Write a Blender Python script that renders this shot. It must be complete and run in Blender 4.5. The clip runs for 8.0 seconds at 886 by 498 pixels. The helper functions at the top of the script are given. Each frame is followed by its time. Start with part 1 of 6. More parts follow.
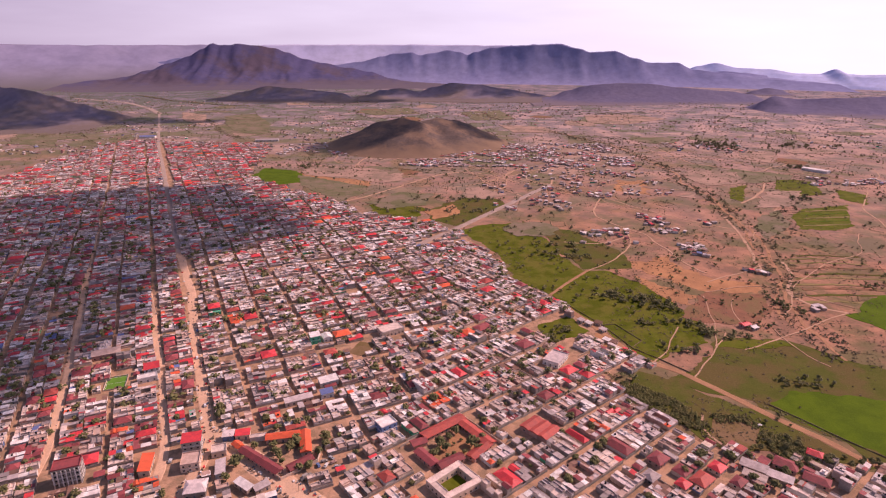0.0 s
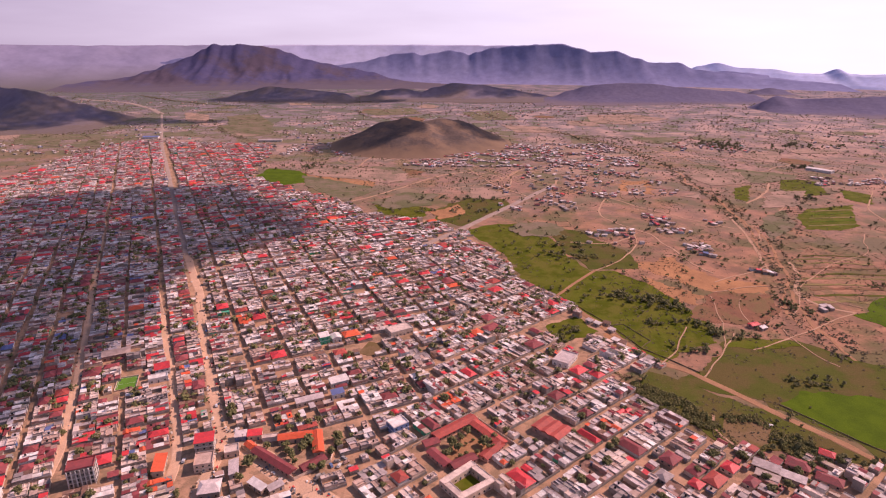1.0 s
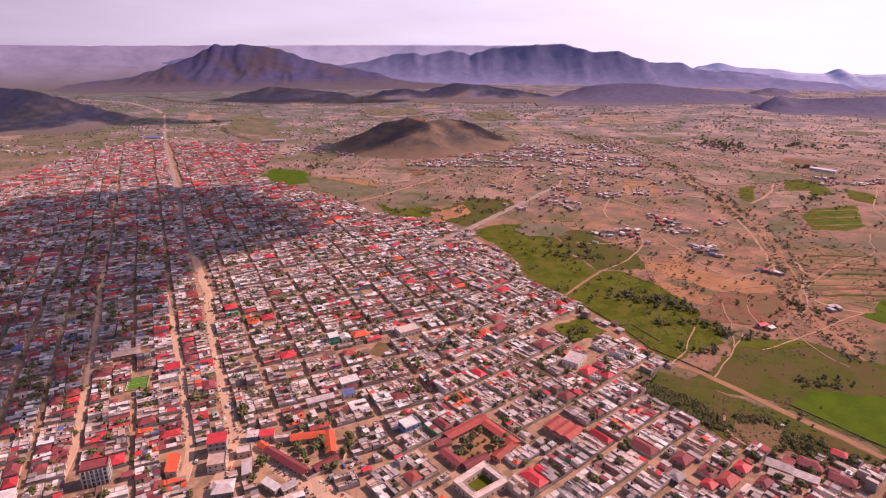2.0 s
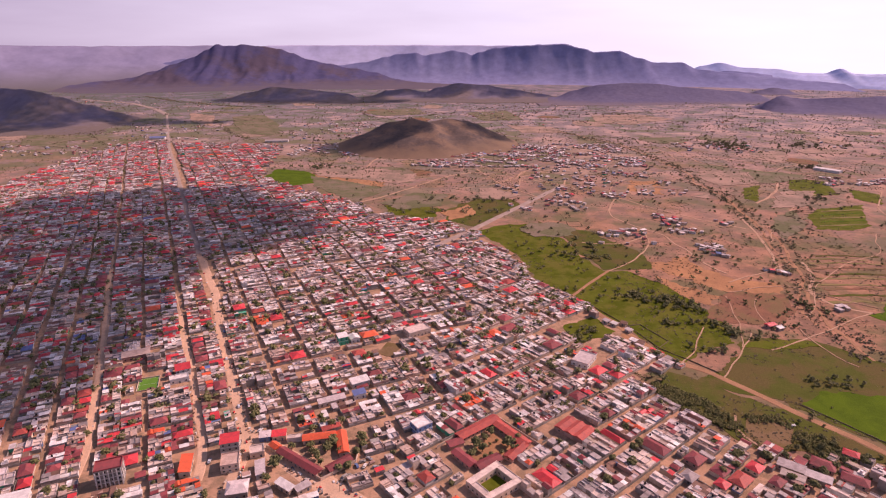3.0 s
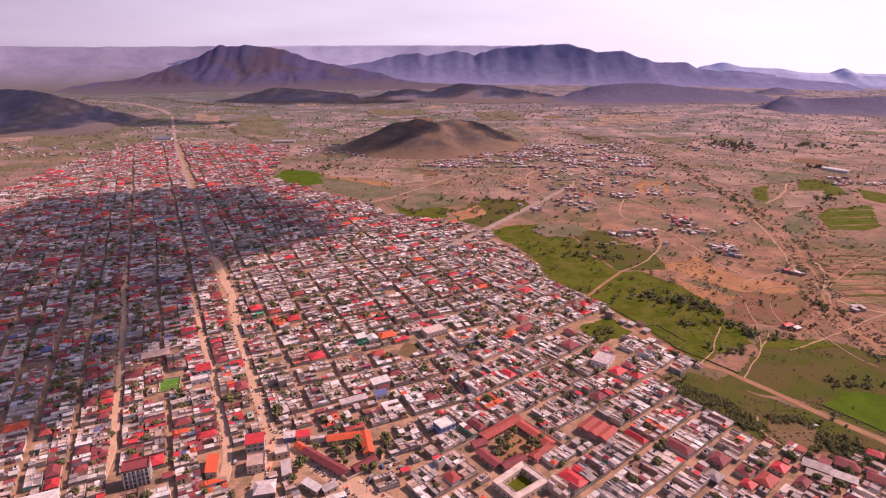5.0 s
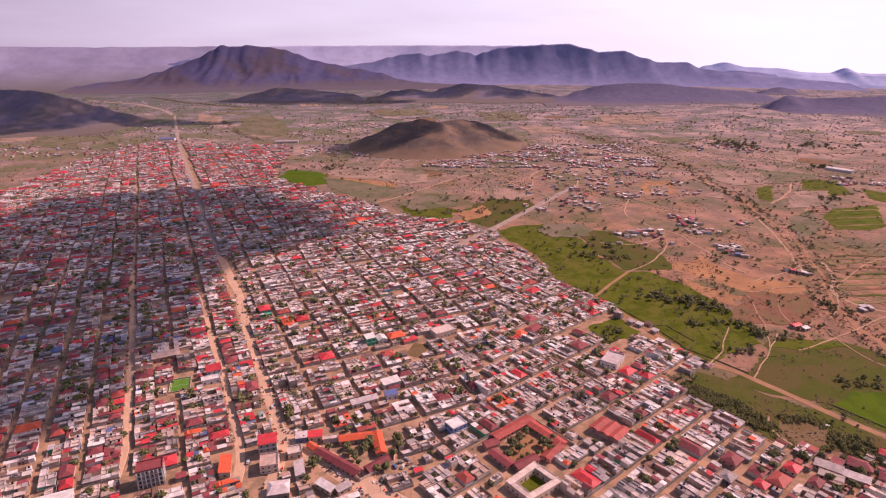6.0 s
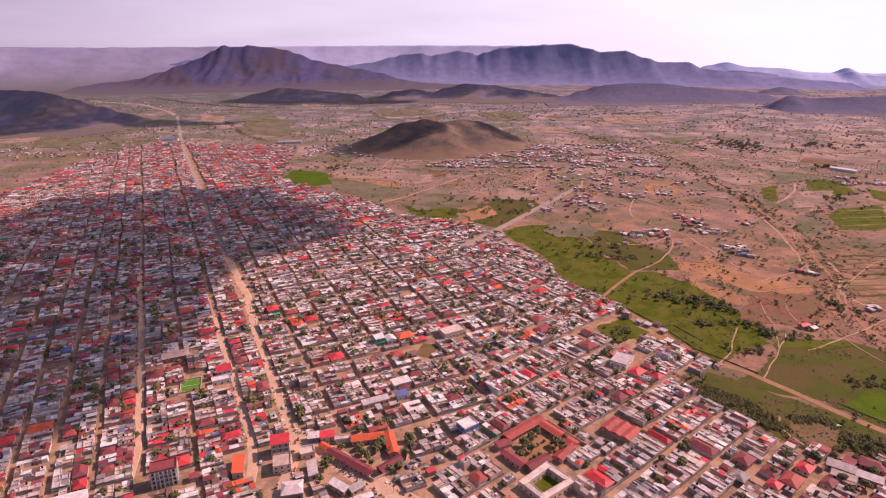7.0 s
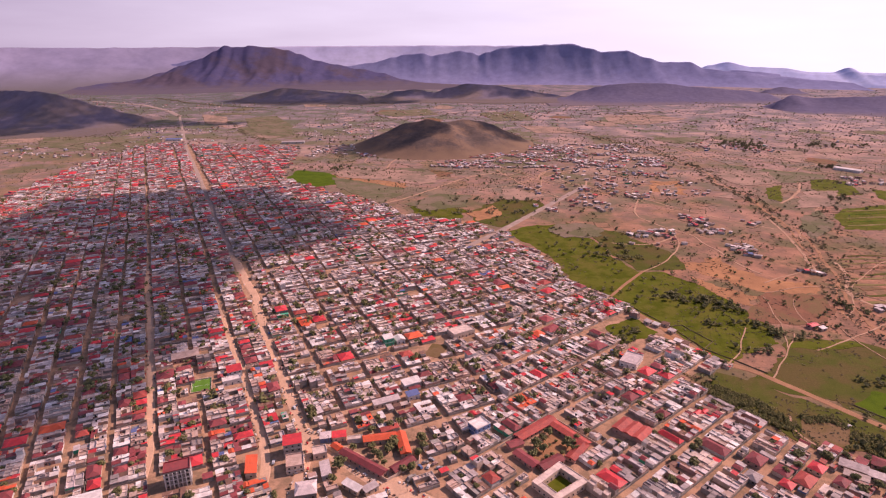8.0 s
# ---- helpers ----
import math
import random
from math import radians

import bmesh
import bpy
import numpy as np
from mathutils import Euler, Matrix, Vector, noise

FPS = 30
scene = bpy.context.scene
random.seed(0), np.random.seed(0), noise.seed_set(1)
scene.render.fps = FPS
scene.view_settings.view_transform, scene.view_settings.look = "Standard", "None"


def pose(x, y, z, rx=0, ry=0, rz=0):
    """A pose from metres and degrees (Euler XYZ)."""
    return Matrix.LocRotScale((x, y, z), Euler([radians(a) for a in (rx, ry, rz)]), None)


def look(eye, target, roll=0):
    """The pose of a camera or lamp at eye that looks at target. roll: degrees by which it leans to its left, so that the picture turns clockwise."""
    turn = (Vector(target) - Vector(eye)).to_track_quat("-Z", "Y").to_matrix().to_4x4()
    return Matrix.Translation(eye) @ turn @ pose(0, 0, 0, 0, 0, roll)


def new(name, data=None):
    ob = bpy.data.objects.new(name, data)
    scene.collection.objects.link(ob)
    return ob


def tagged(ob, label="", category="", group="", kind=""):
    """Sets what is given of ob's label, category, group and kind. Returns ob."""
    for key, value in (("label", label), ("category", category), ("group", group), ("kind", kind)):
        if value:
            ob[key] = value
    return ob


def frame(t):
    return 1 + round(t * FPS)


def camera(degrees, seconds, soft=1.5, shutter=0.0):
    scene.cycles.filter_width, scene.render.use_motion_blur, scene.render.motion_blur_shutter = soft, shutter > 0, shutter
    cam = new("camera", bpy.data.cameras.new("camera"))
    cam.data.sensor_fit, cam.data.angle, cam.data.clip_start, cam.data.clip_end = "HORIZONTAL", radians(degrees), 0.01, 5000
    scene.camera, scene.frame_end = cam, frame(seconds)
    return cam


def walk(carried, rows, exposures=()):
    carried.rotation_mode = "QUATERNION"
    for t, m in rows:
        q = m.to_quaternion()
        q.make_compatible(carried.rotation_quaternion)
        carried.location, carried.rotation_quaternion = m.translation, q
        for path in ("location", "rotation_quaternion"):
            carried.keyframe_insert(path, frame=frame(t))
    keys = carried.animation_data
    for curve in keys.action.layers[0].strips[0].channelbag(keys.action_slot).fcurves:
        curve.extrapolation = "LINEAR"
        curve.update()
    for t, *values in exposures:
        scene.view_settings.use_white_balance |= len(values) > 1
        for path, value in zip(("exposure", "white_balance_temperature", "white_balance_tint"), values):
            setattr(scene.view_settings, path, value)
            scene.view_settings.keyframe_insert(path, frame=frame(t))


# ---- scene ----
# ---- camera ----
cam = camera(73.74, 8.0, 1.18)
TIMES = [0.0, 0.1, 0.2] + [0.5 * i for i in range(1, 16)] + [7.8, 7.9, 8.0]
PATH = [(t, pose(-61.07 * t / 8, -3.05 * t / 8, 250.0 + 3.17 * t / 8,
                 90 - 19.213 + 0.019 * t / 8, -0.217 + 0.331 * t / 8, 0.214 * t / 8)) for t in TIMES]
walk(cam, PATH, [(0.0, -0.21, 7560, 53), (8.0, -0.21, 7560, 53)])

# ---- daylight ----
SUN_UP, SUN_AZ = radians(40), radians(24)      # height, and angle from +x towards +y
SUN_WAY = Vector((math.cos(SUN_UP) * math.cos(SUN_AZ), math.cos(SUN_UP) * math.sin(SUN_AZ), math.sin(SUN_UP)))
world = bpy.data.worlds.new("sky")
scene.world = world
world.use_nodes = True
sky = world.node_tree.nodes.new("ShaderNodeTexSky")
sky.sky_type, sky.sun_disc = "NISHITA", False
sky.sun_elevation, sky.sun_rotation = SUN_UP, radians(90) - SUN_AZ
sky.altitude, sky.air_density, sky.dust_density, sky.ozone_density = 1600, 1.5, 0.4, 5.0
wn, wl = world.node_tree.nodes, world.node_tree.links
where = wn.new("ShaderNodeTexCoord")
height = wn.new("ShaderNodeSeparateXYZ")
wl.new(where.outputs["Generated"], height.inputs[0])
low = wn.new("ShaderNodeMapRange")                 # thin bright haze low in the sky
low.interpolation_type = "SMOOTHSTEP"
low.inputs[1].default_value, low.inputs[2].default_value = 0.04, 0.27
low.inputs[3].default_value, low.inputs[4].default_value = 0.94, 0.1
wl.new(height.outputs[2], low.inputs[0])
veil = wn.new("ShaderNodeTexNoise")                # faint streaks of cloud
veil.inputs["Scale"].default_value, veil.inputs["Detail"].default_value = 2.5, 5
stretch = wn.new("ShaderNodeMapping")
stretch.inputs["Scale"].default_value = (1, 1, 7)
wl.new(where.outputs["Generated"], stretch.inputs[0])
wl.new(stretch.outputs[0], veil.inputs["Vector"])
tone = wn.new("ShaderNodeMix")
tone.data_type = "RGBA"
tone.inputs[6].default_value, tone.inputs[7].default_value = (4.2, 4.65, 6.3, 1), (9.3, 11.6, 13.7, 1)
glow = wn.new("ShaderNodeVectorMath")
glow.operation = "DOT_PRODUCT"
wl.new(where.outputs["Generated"], glow.inputs[0])
glow.inputs[1].default_value = SUN_WAY
toward = wn.new("ShaderNodeMapRange")              # haze is brighter on the sun's side
toward.inputs[1].default_value, toward.inputs[2].default_value = -0.2, 0.75
wl.new(glow.outputs["Value"], toward.inputs[0])
blend = wn.new("ShaderNodeMath")
blend.operation = "MULTIPLY_ADD"
blend.inputs[1].default_value, blend.inputs[2].default_value = 0.55, -0.28
wl.new(veil.outputs[0], blend.inputs[0])
both = wn.new("ShaderNodeMath")
both.use_clamp = True
wl.new(blend.outputs[0], both.inputs[0])
wl.new(toward.outputs[0], both.inputs[1])
wl.new(both.outputs[0], tone.inputs[0])
whole = wn.new("ShaderNodeMix")
whole.data_type = "RGBA"
wl.new(low.outputs[0], whole.inputs[0])
wl.new(sky.outputs[0], whole.inputs[6])
wl.new(tone.outputs[2], whole.inputs[7])
wl.new(whole.outputs[2], wn["Background"].inputs[0])
wn["Background"].inputs[1].default_value = 0.115
sun = new("sun", bpy.data.lights.new("sun", "SUN"))
sun.data.energy, sun.data.angle, sun.data.color = 5.3, radians(0.53), (1.0, 0.908, 0.79)
sun.matrix_world = look(SUN_WAY * 100, (0, 0, 0))



# ---- materials ----
def material(name, a, b, scale=0.2, rough=0.85, vary=0.25, bump=0.0, bump_scale=4.0, metal=0.0, wave=0.0, third=None, third_scale=0.02):
    """A surface of two tones at two scales, varied from piece to piece, with relief or corrugation."""
    m = bpy.data.materials.new(name)
    m.use_nodes = True
    n, l = m.node_tree.nodes, m.node_tree.links
    bs = n["Principled BSDF"]
    bs.inputs["Roughness"].default_value, bs.inputs["Metallic"].default_value = rough, metal
    bs.inputs["Specular IOR Level"].default_value = 0.06 if rough >= 0.9 else 0.25
    geo = n.new("ShaderNodeNewGeometry")
    info = n.new("ShaderNodeObjectInfo")

    def noisy(s, detail, lo, hi):
        tex = n.new("ShaderNodeTexNoise")
        tex.inputs["Scale"].default_value, tex.inputs["Detail"].default_value = s, detail
        tex.inputs["Roughness"].default_value = 0.65
        l.new(geo.outputs["Position"], tex.inputs["Vector"])
        r = n.new("ShaderNodeMapRange")
        r.inputs[1].default_value, r.inputs[2].default_value = lo, hi
        l.new(tex.outputs[0], r.inputs[0])
        return r.outputs[0]

    def mix(f, x, y):
        k = n.new("ShaderNodeMix")
        k.data_type = "RGBA"
        for sock, val in ((k.inputs[0], f), (k.inputs[6], x), (k.inputs[7], y)):
            if hasattr(val, "is_output"):
                l.new(val, sock)
            else:
                sock.default_value = val if isinstance(val, float) else (*val, 1.0)
        return k.outputs[2]

    col = mix(noisy(scale, 6, 0.4, 0.6), a, b)
    if third:
        col = mix(noisy(third_scale, 7, 0.46, 0.58), col, third)
    fine = n.new("ShaderNodeHueSaturation")
    piece = n.new("ShaderNodeMath")
    piece.operation = "ADD"
    l.new(geo.outputs["Random Per Island"], piece.inputs[0])
    l.new(info.outputs["Random"], piece.inputs[1])
    part_ = n.new("ShaderNodeMath")
    part_.operation = "FRACT"
    l.new(piece.outputs[0], part_.inputs[0])
    val = n.new("ShaderNodeMapRange")
    val.inputs[3].default_value, val.inputs[4].default_value = 1 - vary, 1 + vary
    l.new(part_.outputs[0], val.inputs[0])
    grain = n.new("ShaderNodeMath")
    grain.operation = "MULTIPLY"
    g2 = n.new("ShaderNodeMapRange")
    g2.inputs[3].default_value, g2.inputs[4].default_value = 0.86, 1.12
    l.new(noisy(bump_scale, 3, 0.3, 0.7), g2.inputs[0])
    l.new(val.outputs[0], grain.inputs[0])
    l.new(g2.outputs[0], grain.inputs[1])
    l.new(grain.outputs[0], fine.inputs["Value"])
    l.new(col, fine.inputs["Color"])
    l.new(fine.outputs[0], bs.inputs["Base Color"])
    if bump or wave:
        bp = n.new("ShaderNodeBump")
        bp.inputs["Strength"].default_value = bump or wave
        bp.inputs["Distance"].default_value = 0.3 if not wave else 0.05
        if wave:
            w = n.new("ShaderNodeTexWave")
            w.inputs["Scale"].default_value = 1.2
            l.new(geo.outputs["Position"], w.inputs["Vector"])
            l.new(w.outputs["Fac"], bp.inputs["Height"])
        else:
            l.new(noisy(bump_scale * 0.5, 5, 0.2, 0.8), bp.inputs["Height"])
        l.new(bp.outputs[0], bs.inputs["Normal"])
    return m


def haze_tint(m, far_tone, green_tone, bare_tone, y0, y1, share, patches=0.5):
    """Paints distance haze into the ground colour northward, mottled with green and bare tones."""
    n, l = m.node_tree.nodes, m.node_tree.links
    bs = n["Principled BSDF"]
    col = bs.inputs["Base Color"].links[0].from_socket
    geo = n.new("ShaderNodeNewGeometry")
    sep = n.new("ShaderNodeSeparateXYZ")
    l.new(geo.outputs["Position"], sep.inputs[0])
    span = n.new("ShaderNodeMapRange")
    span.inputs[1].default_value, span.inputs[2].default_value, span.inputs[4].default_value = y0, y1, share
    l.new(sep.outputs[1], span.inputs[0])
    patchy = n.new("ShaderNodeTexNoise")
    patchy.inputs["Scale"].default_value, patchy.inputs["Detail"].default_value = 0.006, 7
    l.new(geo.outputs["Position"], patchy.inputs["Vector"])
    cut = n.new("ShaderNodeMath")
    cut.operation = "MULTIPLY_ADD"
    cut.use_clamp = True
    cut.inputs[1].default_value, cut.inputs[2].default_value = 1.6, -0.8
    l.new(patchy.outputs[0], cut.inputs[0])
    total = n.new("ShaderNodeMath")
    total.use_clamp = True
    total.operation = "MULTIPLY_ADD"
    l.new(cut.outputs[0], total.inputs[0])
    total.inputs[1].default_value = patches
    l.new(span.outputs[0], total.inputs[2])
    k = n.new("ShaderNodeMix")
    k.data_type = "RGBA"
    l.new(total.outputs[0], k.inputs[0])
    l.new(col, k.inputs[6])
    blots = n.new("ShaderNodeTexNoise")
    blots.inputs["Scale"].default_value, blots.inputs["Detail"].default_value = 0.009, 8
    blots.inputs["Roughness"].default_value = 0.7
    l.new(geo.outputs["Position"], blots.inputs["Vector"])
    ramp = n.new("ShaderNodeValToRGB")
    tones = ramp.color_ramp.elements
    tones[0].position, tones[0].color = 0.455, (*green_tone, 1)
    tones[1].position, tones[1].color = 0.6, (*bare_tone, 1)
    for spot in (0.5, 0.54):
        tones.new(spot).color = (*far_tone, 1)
    lean = n.new("ShaderNodeMapRange")             # greener in the west, paler in the east, imitating haze on the sun's side
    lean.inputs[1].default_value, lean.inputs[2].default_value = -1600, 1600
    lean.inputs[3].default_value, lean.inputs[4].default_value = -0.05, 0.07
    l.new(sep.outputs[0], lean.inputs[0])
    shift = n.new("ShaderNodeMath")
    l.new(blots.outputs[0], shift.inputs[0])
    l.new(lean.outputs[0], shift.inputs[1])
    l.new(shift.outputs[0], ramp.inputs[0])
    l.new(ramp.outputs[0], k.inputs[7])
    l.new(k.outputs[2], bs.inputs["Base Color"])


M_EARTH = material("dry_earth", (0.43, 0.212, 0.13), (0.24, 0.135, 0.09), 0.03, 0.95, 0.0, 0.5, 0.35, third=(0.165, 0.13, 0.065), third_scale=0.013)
# mauve-grey distance haze painted into the colour, over green and bare mottles
haze_tint(M_EARTH, (0.25, 0.195, 0.188), (0.15, 0.152, 0.092), (0.47, 0.315, 0.265), 620, 1900, 0.92)
haze_tint(M_EARTH, (0.18, 0.155, 0.175), (0.125, 0.13, 0.112), (0.30, 0.223, 0.218), 1750, 2900, 1.0, 0.0)


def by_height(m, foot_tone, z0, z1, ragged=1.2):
    """Mixes foot_tone in low on a slope, with a ragged edge between z0 and z1."""
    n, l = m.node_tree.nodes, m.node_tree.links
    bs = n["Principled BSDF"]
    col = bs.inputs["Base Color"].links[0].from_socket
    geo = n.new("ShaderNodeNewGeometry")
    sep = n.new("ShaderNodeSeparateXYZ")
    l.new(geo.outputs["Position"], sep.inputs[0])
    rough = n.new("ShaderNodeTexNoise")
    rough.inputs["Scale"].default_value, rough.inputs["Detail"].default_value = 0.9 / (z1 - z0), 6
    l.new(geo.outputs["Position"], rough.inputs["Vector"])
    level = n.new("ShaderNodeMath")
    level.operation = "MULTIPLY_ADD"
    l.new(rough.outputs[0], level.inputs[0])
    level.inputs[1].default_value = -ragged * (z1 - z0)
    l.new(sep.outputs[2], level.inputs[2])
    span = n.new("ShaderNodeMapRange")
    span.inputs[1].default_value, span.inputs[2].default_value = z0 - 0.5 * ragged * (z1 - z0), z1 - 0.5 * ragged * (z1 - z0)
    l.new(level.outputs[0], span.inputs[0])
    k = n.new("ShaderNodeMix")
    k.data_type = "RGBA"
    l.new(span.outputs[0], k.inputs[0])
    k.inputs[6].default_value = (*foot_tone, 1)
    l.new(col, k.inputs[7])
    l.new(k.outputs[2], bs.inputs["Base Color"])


M_WEED = material("weedy_ground", (0.098, 0.10, 0.022), (0.075, 0.088, 0.016), 0.05, 0.95, 0.0, 0.5, 0.8, third=(0.12, 0.09, 0.032), third_scale=0.03)
M_TOWN = material("trodden_earth", (0.51, 0.295, 0.187), (0.405, 0.232, 0.147), 0.06, 0.95, 0.0, 0.3, 1.0, third=(0.275, 0.175, 0.11), third_scale=0.09)
M_ROAD = material("sandy_road", (0.66, 0.41, 0.275), (0.56, 0.345, 0.23), 0.08, 0.95, 0.0, 0.3, 1.2)
M_GREYROAD = material("grey_road", (0.41, 0.305, 0.255), (0.335, 0.25, 0.21), 0.08, 0.95, 0.0, 0.3, 1.2)
M_TRACK = material("dirt_track", (0.42, 0.22, 0.122), (0.33, 0.175, 0.10), 0.05, 0.95, 0.0, 0.3, 1.0)
M_PATH = material("worn_path", (0.50, 0.305, 0.20), (0.42, 0.255, 0.165), 0.05, 0.95, 0.0, 0.2, 1.0)
M_SAND = material("orange_sand", (0.46, 0.225, 0.11), (0.33, 0.165, 0.085), 0.03, 0.95, 0.0, 0.4, 0.8)
M_GRASS = material("bright_grass", (0.08, 0.135, 0.008), (0.06, 0.106, 0.007), 0.05, 0.95, 0.0, 0.5, 1.2)
M_PASTURE = material("pasture", (0.102, 0.122, 0.012), (0.128, 0.118, 0.022), 0.04, 0.95, 0.0, 0.5, 0.8, third=(0.072, 0.09, 0.006), third_scale=0.05)
# field colours softened by painted distance haze, mainly for the far plain
M_FARSAND = material("hazed_bare_ground", (0.40, 0.255, 0.19), (0.31, 0.205, 0.155), 0.02, 0.95, 0.0, 0.3, 0.3, third=(0.25, 0.18, 0.13), third_scale=0.02)
M_FARWEED = material("hazed_olive_field", (0.165, 0.15, 0.085), (0.135, 0.13, 0.065), 0.02, 0.95, 0.0, 0.3, 0.3, third=(0.22, 0.165, 0.115), third_scale=0.025)
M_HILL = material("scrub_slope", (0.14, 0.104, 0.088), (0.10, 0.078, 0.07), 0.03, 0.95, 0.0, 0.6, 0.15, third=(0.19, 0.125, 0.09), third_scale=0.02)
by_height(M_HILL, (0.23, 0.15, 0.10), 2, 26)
# colour holds blue haze and cloud shade; warmer blotches stand for sunlit patches
M_MOUNT = material("hazed_bush_mountain", (0.084, 0.077, 0.155), (0.097, 0.088, 0.162), 0.004, 0.95, 0.0, 0.3, 0.03, third=(0.10, 0.076, 0.105), third_scale=0.004)
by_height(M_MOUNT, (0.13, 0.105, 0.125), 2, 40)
# mauve haze painted into both scrub colours; M_EAST also holds cloud shade
M_LOW = material("hazed_scrub_ridge", (0.175, 0.148, 0.19), (0.195, 0.163, 0.193), 0.006, 0.95, 0.0, 0.15, 0.05, third=(0.20, 0.155, 0.15), third_scale=0.006)
M_EAST = material("hazed_shaded_ridge", (0.128, 0.115, 0.185), (0.143, 0.126, 0.192), 0.006, 0.95, 0.0, 0.1, 0.05)
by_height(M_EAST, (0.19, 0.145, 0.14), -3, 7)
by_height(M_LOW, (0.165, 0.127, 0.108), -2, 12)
# blue and pale base colours of the far relief contain painted distance haze
M_RANGE = material("haze_blue_range", (0.215, 0.215, 0.365), (0.23, 0.23, 0.372), 0.003, 0.95, 0.0, 0.0, 0.02)
M_FARPLAIN = material("hazed_far_plain", (0.25, 0.232, 0.34), (0.265, 0.245, 0.35), 0.004, 0.95, 0.0, 0.0, 0.01)
# bluer and paler towards the top, as haze painted into the slope
by_height(M_FARPLAIN, (0.15, 0.135, 0.135), 5, 130, 0.12)
M_PALE = material("haze_paled_plateau", (0.42, 0.41, 0.57), (0.46, 0.45, 0.60), 0.004, 0.95, 0.0, 0.0, 0.01)
M_FAR = material("haze_paled_range", (0.50, 0.53, 0.76), (0.53, 0.56, 0.78), 0.003, 0.95, 0.0, 0.0, 0.02)

R_WHITE = material("white_metal_roof", (0.84, 0.755, 0.70), (0.66, 0.58, 0.535), 0.25, 0.55, 0.15, wave=0.5)
R_ZINC = material("zinc_roof", (0.63, 0.51, 0.48), (0.475, 0.385, 0.36), 0.3, 0.5, 0.22, wave=0.5)
R_GREY = material("weathered_roof", (0.39, 0.31, 0.29), (0.28, 0.225, 0.21), 0.3, 0.7, 0.25, wave=0.4)
R_CEMENT = material("cement_roof", (0.68, 0.53, 0.455), (0.51, 0.39, 0.335), 0.25, 0.9, 0.2, 0.2)
R_PINK = material("pinkish_screed_roof", (0.56, 0.39, 0.32), (0.43, 0.29, 0.235), 0.25, 0.9, 0.2, 0.2)
R_RUST = material("rusty_roof", (0.25, 0.13, 0.09), (0.18, 0.10, 0.075), 0.4, 0.8, 0.25, wave=0.4)
R_MAROON = material("faded_red_roof", (0.34, 0.07, 0.07), (0.25, 0.062, 0.062), 0.3, 0.65, 0.25, wave=0.4)
R_RED = material("red_metal_roof", (0.72, 0.062, 0.062), (0.55, 0.052, 0.056), 0.3, 0.5, 0.18, wave=0.4)
R_BRICK = material("brick_red_roof", (0.47, 0.085, 0.06), (0.36, 0.07, 0.055), 0.3, 0.6, 0.15, wave=0.4)
R_ORANGE = material("orange_metal_roof", (0.84, 0.135, 0.055), (0.70, 0.115, 0.048), 0.3, 0.5, 0.12, wave=0.4)
R_BLUE = material("blue_metal_roof", (0.13, 0.17, 0.34), (0.11, 0.14, 0.27), 0.3, 0.5, 0.2, wave=0.4)
W_CREAM = material("cream_plaster", (0.60, 0.46, 0.36), (0.47, 0.35, 0.27), 0.4, 0.9, 0.2, 0.2)
W_WHITE = material("white_plaster", (0.68, 0.65, 0.61), (0.55, 0.50, 0.46), 0.4, 0.9, 0.15, 0.2)
W_BLOCK = material("grey_blockwork", (0.33, 0.29, 0.26), (0.26, 0.23, 0.20), 0.4, 0.95, 0.2, 0.3)
W_ROSE = material("rose_plaster", (0.46, 0.28, 0.23), (0.38, 0.23, 0.19), 0.4, 0.9, 0.2, 0.2)
W_GREEN = material("green_paint", (0.03, 0.40, 0.24), (0.03, 0.33, 0.19), 0.4, 0.7, 0.1, 0.1)
W_BLUE = material("blue_paint", (0.12, 0.19, 0.34), (0.10, 0.15, 0.27), 0.4, 0.7, 0.1, 0.1)
M_DOOR = material("painted_steel_door", (0.10, 0.13, 0.17), (0.07, 0.09, 0.12), 1.0, 0.5, 0.3)
M_GLASS = material("window_glass", (0.03, 0.035, 0.04), (0.04, 0.045, 0.05), 1.0, 0.12, 0.2)
M_BARK = material("bark", (0.13, 0.09, 0.06), (0.09, 0.065, 0.045), 1.0, 0.95, 0.2, 0.5)
M_LEAF = material("dusty_foliage", (0.112, 0.114, 0.042), (0.155, 0.14, 0.057), 0.5, 0.85, 0.3)
# paler copy of M_LEAF for far trees, distance haze put into the colour
M_FARLEAF = material("haze_paled_foliage", (0.14, 0.132, 0.07), (0.18, 0.16, 0.085), 0.5, 0.9, 0.3)
M_FALLOW = material("fallow_soil", (0.19, 0.122, 0.056), (0.148, 0.105, 0.042), 0.06, 0.95, 0.0, 0.4, 1.0, third=(0.21, 0.13, 0.07), third_scale=0.05)
M_THICKET = material("dense_thicket", (0.12, 0.122, 0.045), (0.16, 0.14, 0.058), 0.3, 0.9, 0.3)
M_SCRUB = material("thorn_scrub", (0.15, 0.125, 0.078), (0.195, 0.155, 0.095), 0.3, 0.9, 0.35)
M_TURF = material("artificial_turf", (0.10, 0.26, 0.035), (0.085, 0.21, 0.03), 0.2, 0.9, 0.0)
M_LINE = material("white_marking", (0.7, 0.7, 0.66), (0.6, 0.6, 0.55), 0.5, 0.8, 0.05)
M_CLOUD = material("cloud_vapour", (0.85, 0.85, 0.86), (0.8, 0.8, 0.82), 0.01, 1.0, 0.0)
M_CLOUD.node_tree.nodes["Principled BSDF"].inputs["Alpha"].default_value = 0.335
M_THIN = material("thin_cloud_vapour", (0.85, 0.85, 0.86), (0.8, 0.8, 0.82), 0.01, 1.0, 0.0)
